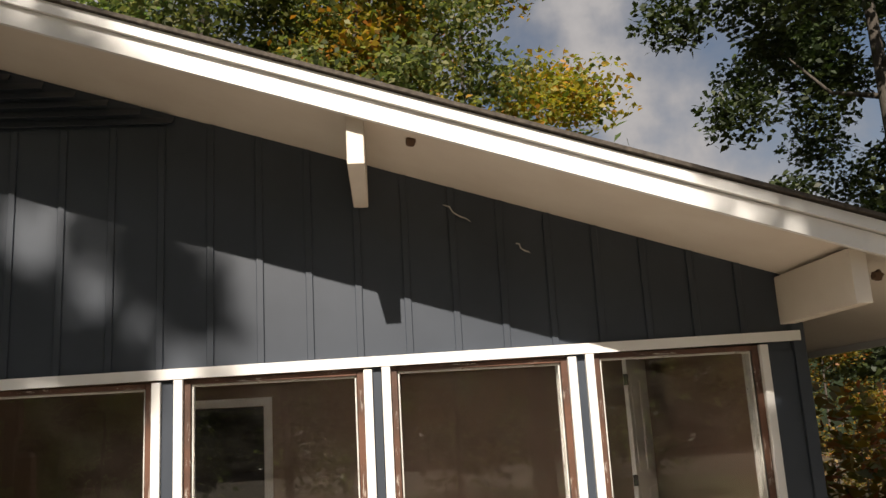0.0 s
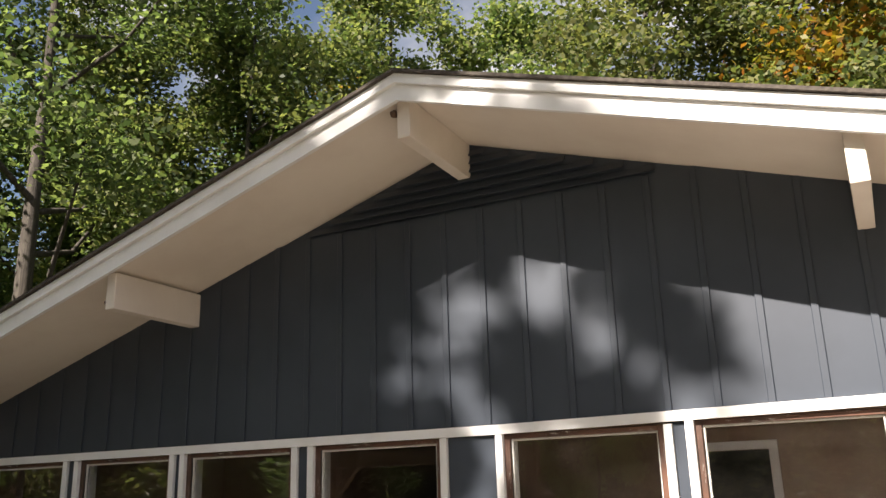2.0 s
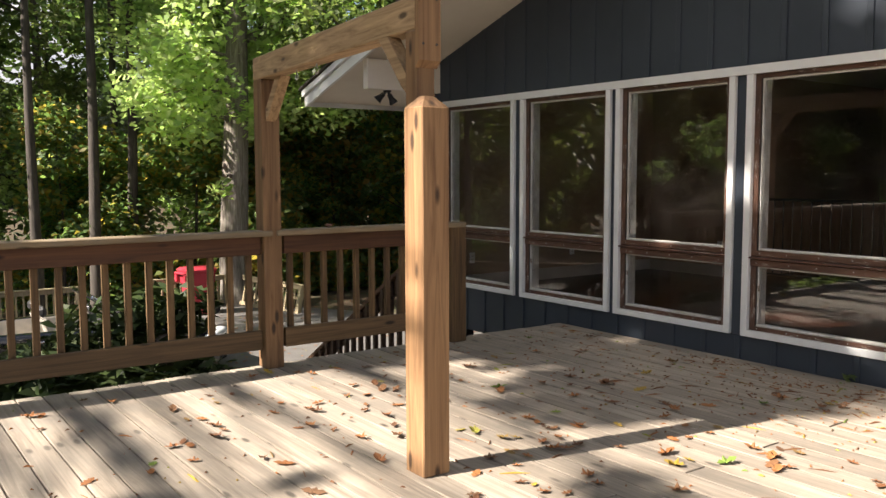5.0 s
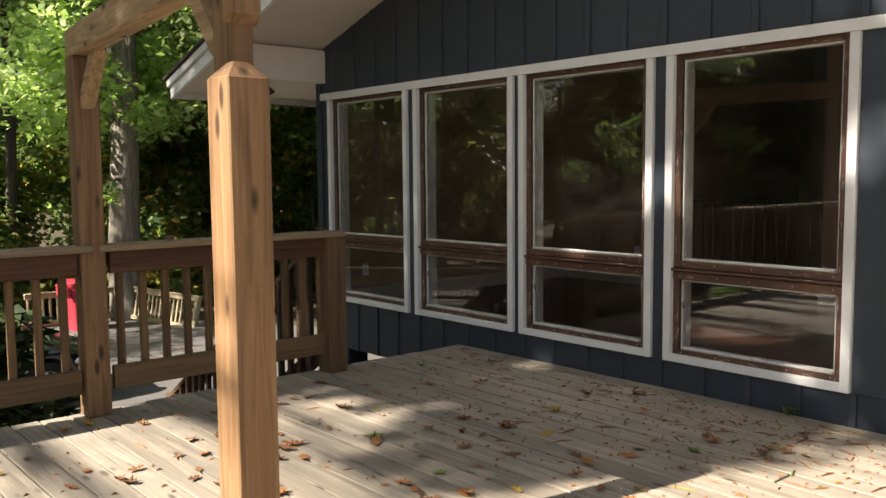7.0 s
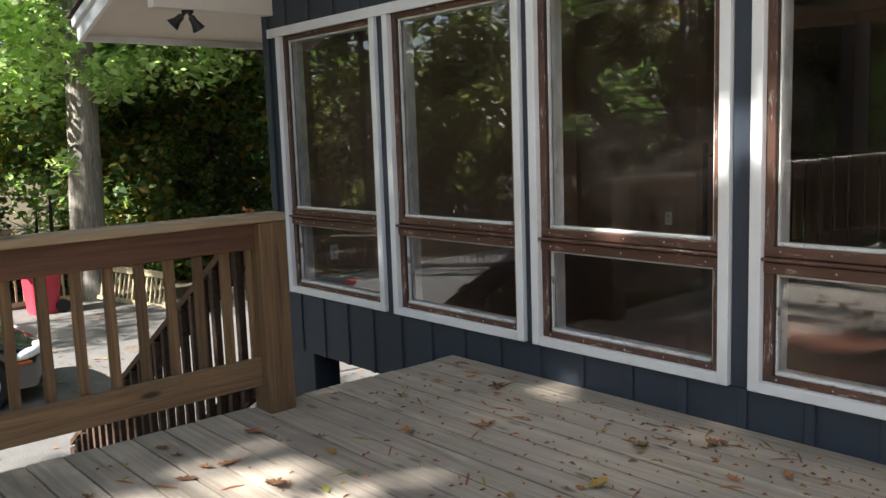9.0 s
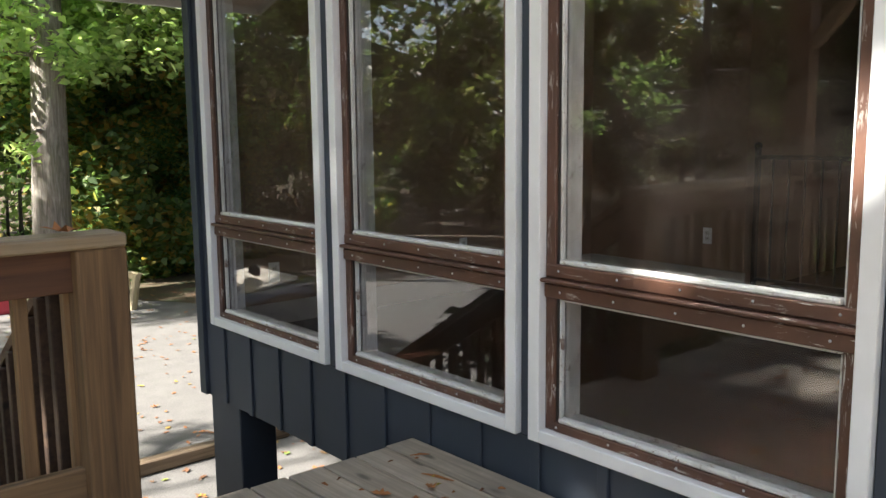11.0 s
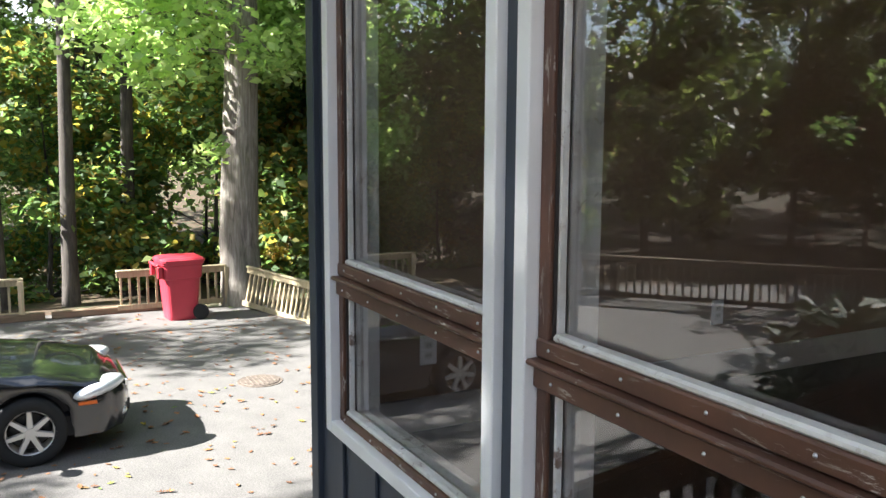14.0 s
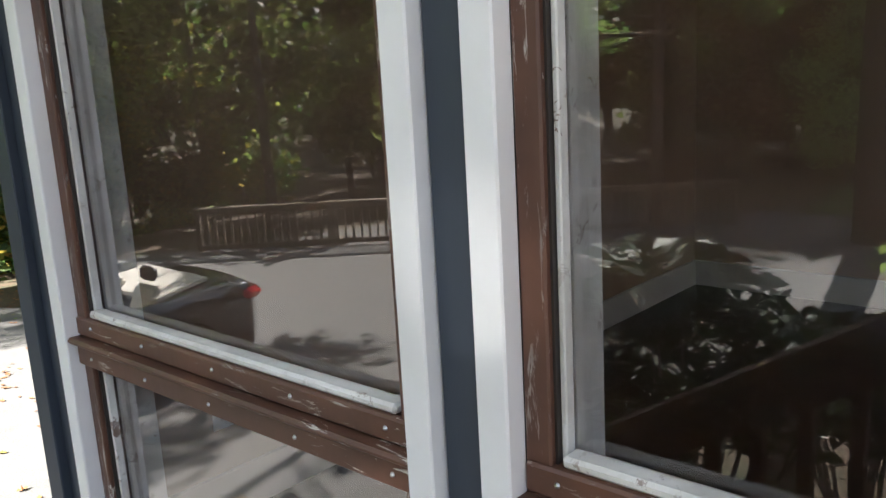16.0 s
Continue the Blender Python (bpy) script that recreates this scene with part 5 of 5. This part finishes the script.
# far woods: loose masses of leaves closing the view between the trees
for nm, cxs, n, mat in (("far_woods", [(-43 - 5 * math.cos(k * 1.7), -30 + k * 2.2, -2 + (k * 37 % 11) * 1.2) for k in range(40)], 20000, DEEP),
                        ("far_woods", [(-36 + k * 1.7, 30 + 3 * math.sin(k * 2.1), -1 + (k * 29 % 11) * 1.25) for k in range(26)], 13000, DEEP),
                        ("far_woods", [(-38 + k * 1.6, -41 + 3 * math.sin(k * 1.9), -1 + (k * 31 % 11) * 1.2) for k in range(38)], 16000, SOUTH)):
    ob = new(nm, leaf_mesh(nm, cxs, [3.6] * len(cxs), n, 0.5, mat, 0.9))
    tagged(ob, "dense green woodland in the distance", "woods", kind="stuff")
# Plain ring added all round; the far woods' shade is its near-black colour.
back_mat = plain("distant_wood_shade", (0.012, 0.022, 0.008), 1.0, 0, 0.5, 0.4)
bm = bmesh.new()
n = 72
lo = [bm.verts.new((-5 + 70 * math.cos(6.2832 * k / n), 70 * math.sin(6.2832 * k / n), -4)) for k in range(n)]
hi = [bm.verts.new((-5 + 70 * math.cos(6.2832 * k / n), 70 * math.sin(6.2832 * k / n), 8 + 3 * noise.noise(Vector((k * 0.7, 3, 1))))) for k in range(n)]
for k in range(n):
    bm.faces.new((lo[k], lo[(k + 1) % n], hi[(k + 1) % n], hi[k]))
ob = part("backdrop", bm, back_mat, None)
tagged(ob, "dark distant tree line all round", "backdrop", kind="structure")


# ---- shrubs beside the deck and stairs ----
def shrub(label, at, w, h, leaves, size, mat, seed, narrow=0.2):
    rnd = random.Random(seed)
    s = thing("shrub", label, "shrub", at, "shrubs by the deck")
    bm = bmesh.new()
    cs, rs = [], []
    for k in range(14):
        an, q = rnd.uniform(0, 6.28), rnd.uniform(0.2, 1.0)
        tip = Vector((math.cos(an) * w * q, math.sin(an) * w * q, h * rnd.uniform(0.55, 1.0) * (1 - 0.25 * q)))
        limb(bm, [(0.1 * math.cos(an), 0.1 * math.sin(an), -0.05), tip * 0.5 + Vector((0, 0, -0.1)), tip], [0.022, 0.015, 0.005], 6)
        cs.append(tuple(tip))
        rs.append(w * rnd.uniform(0.28, 0.45))
    part("stems", bm, BARK, s, "brown bare stems", True)
    ob = new("foliage", leaf_mesh("foliage", cs, rs, leaves, size, mat, 0.7, 0.4, narrow))
    ob.parent = s


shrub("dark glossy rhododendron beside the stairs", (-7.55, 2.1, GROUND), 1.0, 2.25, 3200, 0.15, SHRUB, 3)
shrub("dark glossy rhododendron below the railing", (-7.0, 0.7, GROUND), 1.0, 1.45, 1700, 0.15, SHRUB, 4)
shrub("green shrub with small leaves below the deck edge", (-6.6, -0.5, GROUND), 0.8, 2.1, 2200, 0.08, GREEN, 5, 0.36)
shrub("loose yellowing shrub beside the house", (4.6, 8.2, GROUND), 1.3, 3.9, 2600, 0.11, GOLD, 6, 0.36)

# ---- fallen leaves ----
OAKLEAF, nt, b = material("fallen_leaf", 0.8)
info = nt.nodes.new("ShaderNodeObjectInfo")
geo = nt.nodes.new("ShaderNodeNewGeometry")
add = nt.nodes.new("ShaderNodeMath")
add.operation = "FRACT"
plus = nt.nodes.new("ShaderNodeMath")
nt.links.new(info.outputs["Random"], plus.inputs[0])
nt.links.new(geo.outputs["Random Per Island"], plus.inputs[1])
nt.links.new(plus.outputs[0], add.inputs[0])
nt.links.new(ramp(nt, add.outputs[0], [(0.0, (0.10, 0.045, 0.02)), (0.3, (0.19, 0.075, 0.026)), (0.6, (0.30, 0.12, 0.035)), (0.85, (0.13, 0.07, 0.035)), (0.93, (0.36, 0.24, 0.03)), (0.98, (0.13, 0.2, 0.03))]), b.inputs["Base Color"])


def leaf_outline(rnd, size):
    """A lobed oak leaf, curled up at the edges: rim points and a raised middle rib."""
    pts = []
    n = 7
    for side in (1, -1):
        row = []
        for k in range(1, n):
            f = k / n
            wide = math.sin(math.pi * f ** 0.8) * (0.34 if k % 2 else 0.17)
            row.append((f - 0.5, side * wide * rnd.uniform(0.85, 1.15)))
        pts += row if side > 0 else row[::-1]
    rim = [(-0.62, 0)] + pts[:n - 1] + [(0.5, 0)] + pts[n - 1:]
    curl = rnd.uniform(0.25, 1.1)
    return [(x * size, y * size, size * (curl * (y * y * 2.2 + x * x * 0.5) + 0.02 * rnd.random())) for x, y in rim]


def add_leaf(bm, rnd, size, m):
    pts = leaf_outline(rnd, size)
    c = bm.verts.new(m @ Vector((0, 0, size * 0.05)))
    vs = [bm.verts.new(m @ Vector(p)) for p in pts]
    for k in range(len(vs)):
        bm.faces.new((c, vs[k], vs[(k + 1) % len(vs)]))


bm = bmesh.new()
rl = random.Random(78)
for k in range(1500):                            # crumbs of bark, twig and leaf blown over the boards
    x, y = (rl.uniform(-5.5, 1.5), rl.uniform(0.6, 5.2)) if k % 2 else (rl.gauss(-3.0, 1.2), 5.2 - abs(rl.gauss(0, 0.8)))
    if not (-5.6 < x < 2 and 0 < y < 5.2) or math.hypot(x + 3.285, y - 2.205) < 0.15:
        continue
    L, w, an = rl.uniform(0.004, 0.018) if k % 9 else rl.uniform(0.03, 0.07), rl.uniform(0.0015, 0.005), rl.uniform(0, 6.28)
    d, e = Vector((math.cos(an), math.sin(an), 0)), Vector((-math.sin(an), math.cos(an), 0))
    base = Vector((x, y, 0.002))
    q = [base + d * L - e * w, base + d * L + e * w, base - d * L + e * w, base - d * L - e * w]
    top = bm.verts.new(base + Vector((0, 0, 0.004 + w)))
    vs = [bm.verts.new(p) for p in q]
    for j in range(4):
        bm.faces.new((vs[j], vs[(j + 1) % 4], top))
ob = part("leaf_crumbs", bm, OAKLEAF, None)
tagged(ob, "crumbs of bark, twigs and leaves on the boards", "debris", kind="stuff")
rl = random.Random(77)
leaf_meshes = []
for k in range(6):
    bm = bmesh.new()
    add_leaf(bm, rl, 0.105 if k < 4 else 0.07, Matrix())
    leaf_meshes.append(mesh_of(bm, "fallen_leaf", OAKLEAF))
for k in range(330):
    x, y = rl.uniform(-5.5, 1.2), rl.uniform(0.9, 5.2)
    if k % 3 == 0:
        x, y = rl.gauss(-3.6, 0.9), rl.gauss(3.0, 0.8)
    if not (-5.6 < x < 3 and -2 < y < 5.2) or math.hypot(x + 3.285, y - 2.205) < 0.15:
        continue
    ob = new("fallen_leaf", rl.choice(leaf_meshes))
    ob.location = (x, y, 0.004)
    s = rl.uniform(0.5, 1.05)
    ob.scale = (s, s, s)
    ob.rotation_euler = (rl.uniform(-0.15, 0.15), rl.uniform(-0.15, 0.15), rl.uniform(0, 6.28))
    tagged(ob, "curled brown oak leaf lying on the deck", "leaf", group="leaves on the deck")
bm = bmesh.new()
for k in range(1500):
    x, y = rl.uniform(-20, -8.4), rl.uniform(3.2, 11.5)
    if k % 4 == 0:
        x, y = rl.uniform(-11, -7.8), rl.uniform(-4, 8)
    if x > -10.5 and y < 3.0:
        continue
    add_leaf(bm, rl, rl.uniform(0.04, 0.10), Matrix.Translation((x, y, GROUND + 0.006)) @ Matrix.Rotation(rl.uniform(0, 6.28), 4, "Z"))
ob = part("leaf_litter", bm, OAKLEAF, None)
tagged(ob, "scattered brown leaves on the drive", "leaves", kind="stuff")
for p in ((-3.05, 5.262, 0), (-1.2, 5.262, 0), (-2.3, 5.262, 0)):
    w = thing("weed", "small green weed growing between deck and wall", "weed", p, "weeds")
    ob = new("foliage", leaf_mesh("foliage", [(0, 0, 0.03)], [0.035], 12, 0.045, GREEN, 0.6, 0.6, 0.2))
    ob.parent = w
for p in ((-5.60, 3.98, 0.942), (-5.57, 2.95, 0.942)):
    ob = new("fallen_leaf", leaf_meshes[1])
    ob.location, ob.rotation_euler = p, (0.1, 0.05, p[1] * 2)
    tagged(ob, "dry brown oak leaf lying on the railing cap", "leaf", group="leaves on the railing")

# ---- cobweb strands hanging on the boards under the eave ----
WEB = plain("dusty_cobweb", (0.6, 0.58, 0.55), 0.9)
for x, z, dx, dz in ((0.40, 2.97, 0.17, -0.12), (0.83, 2.71, 0.09, -0.07)):
    web = thing("cobweb", "grey dusty strand of cobweb on the siding", "cobweb", (x, WALL - 0.016, z), "cobwebs")
    bm = bmesh.new()
    pts = [(dx * k / 5 + 0.008 * math.sin(k * 2.3), -0.004 * (k % 2), dz * k / 5 + 0.01 * math.sin(k * 1.7)) for k in range(6)]
    limb(bm, pts, [0.0025, 0.004, 0.003, 0.0045, 0.003, 0.002], 5)
    part("strand", bm, WEB, web)
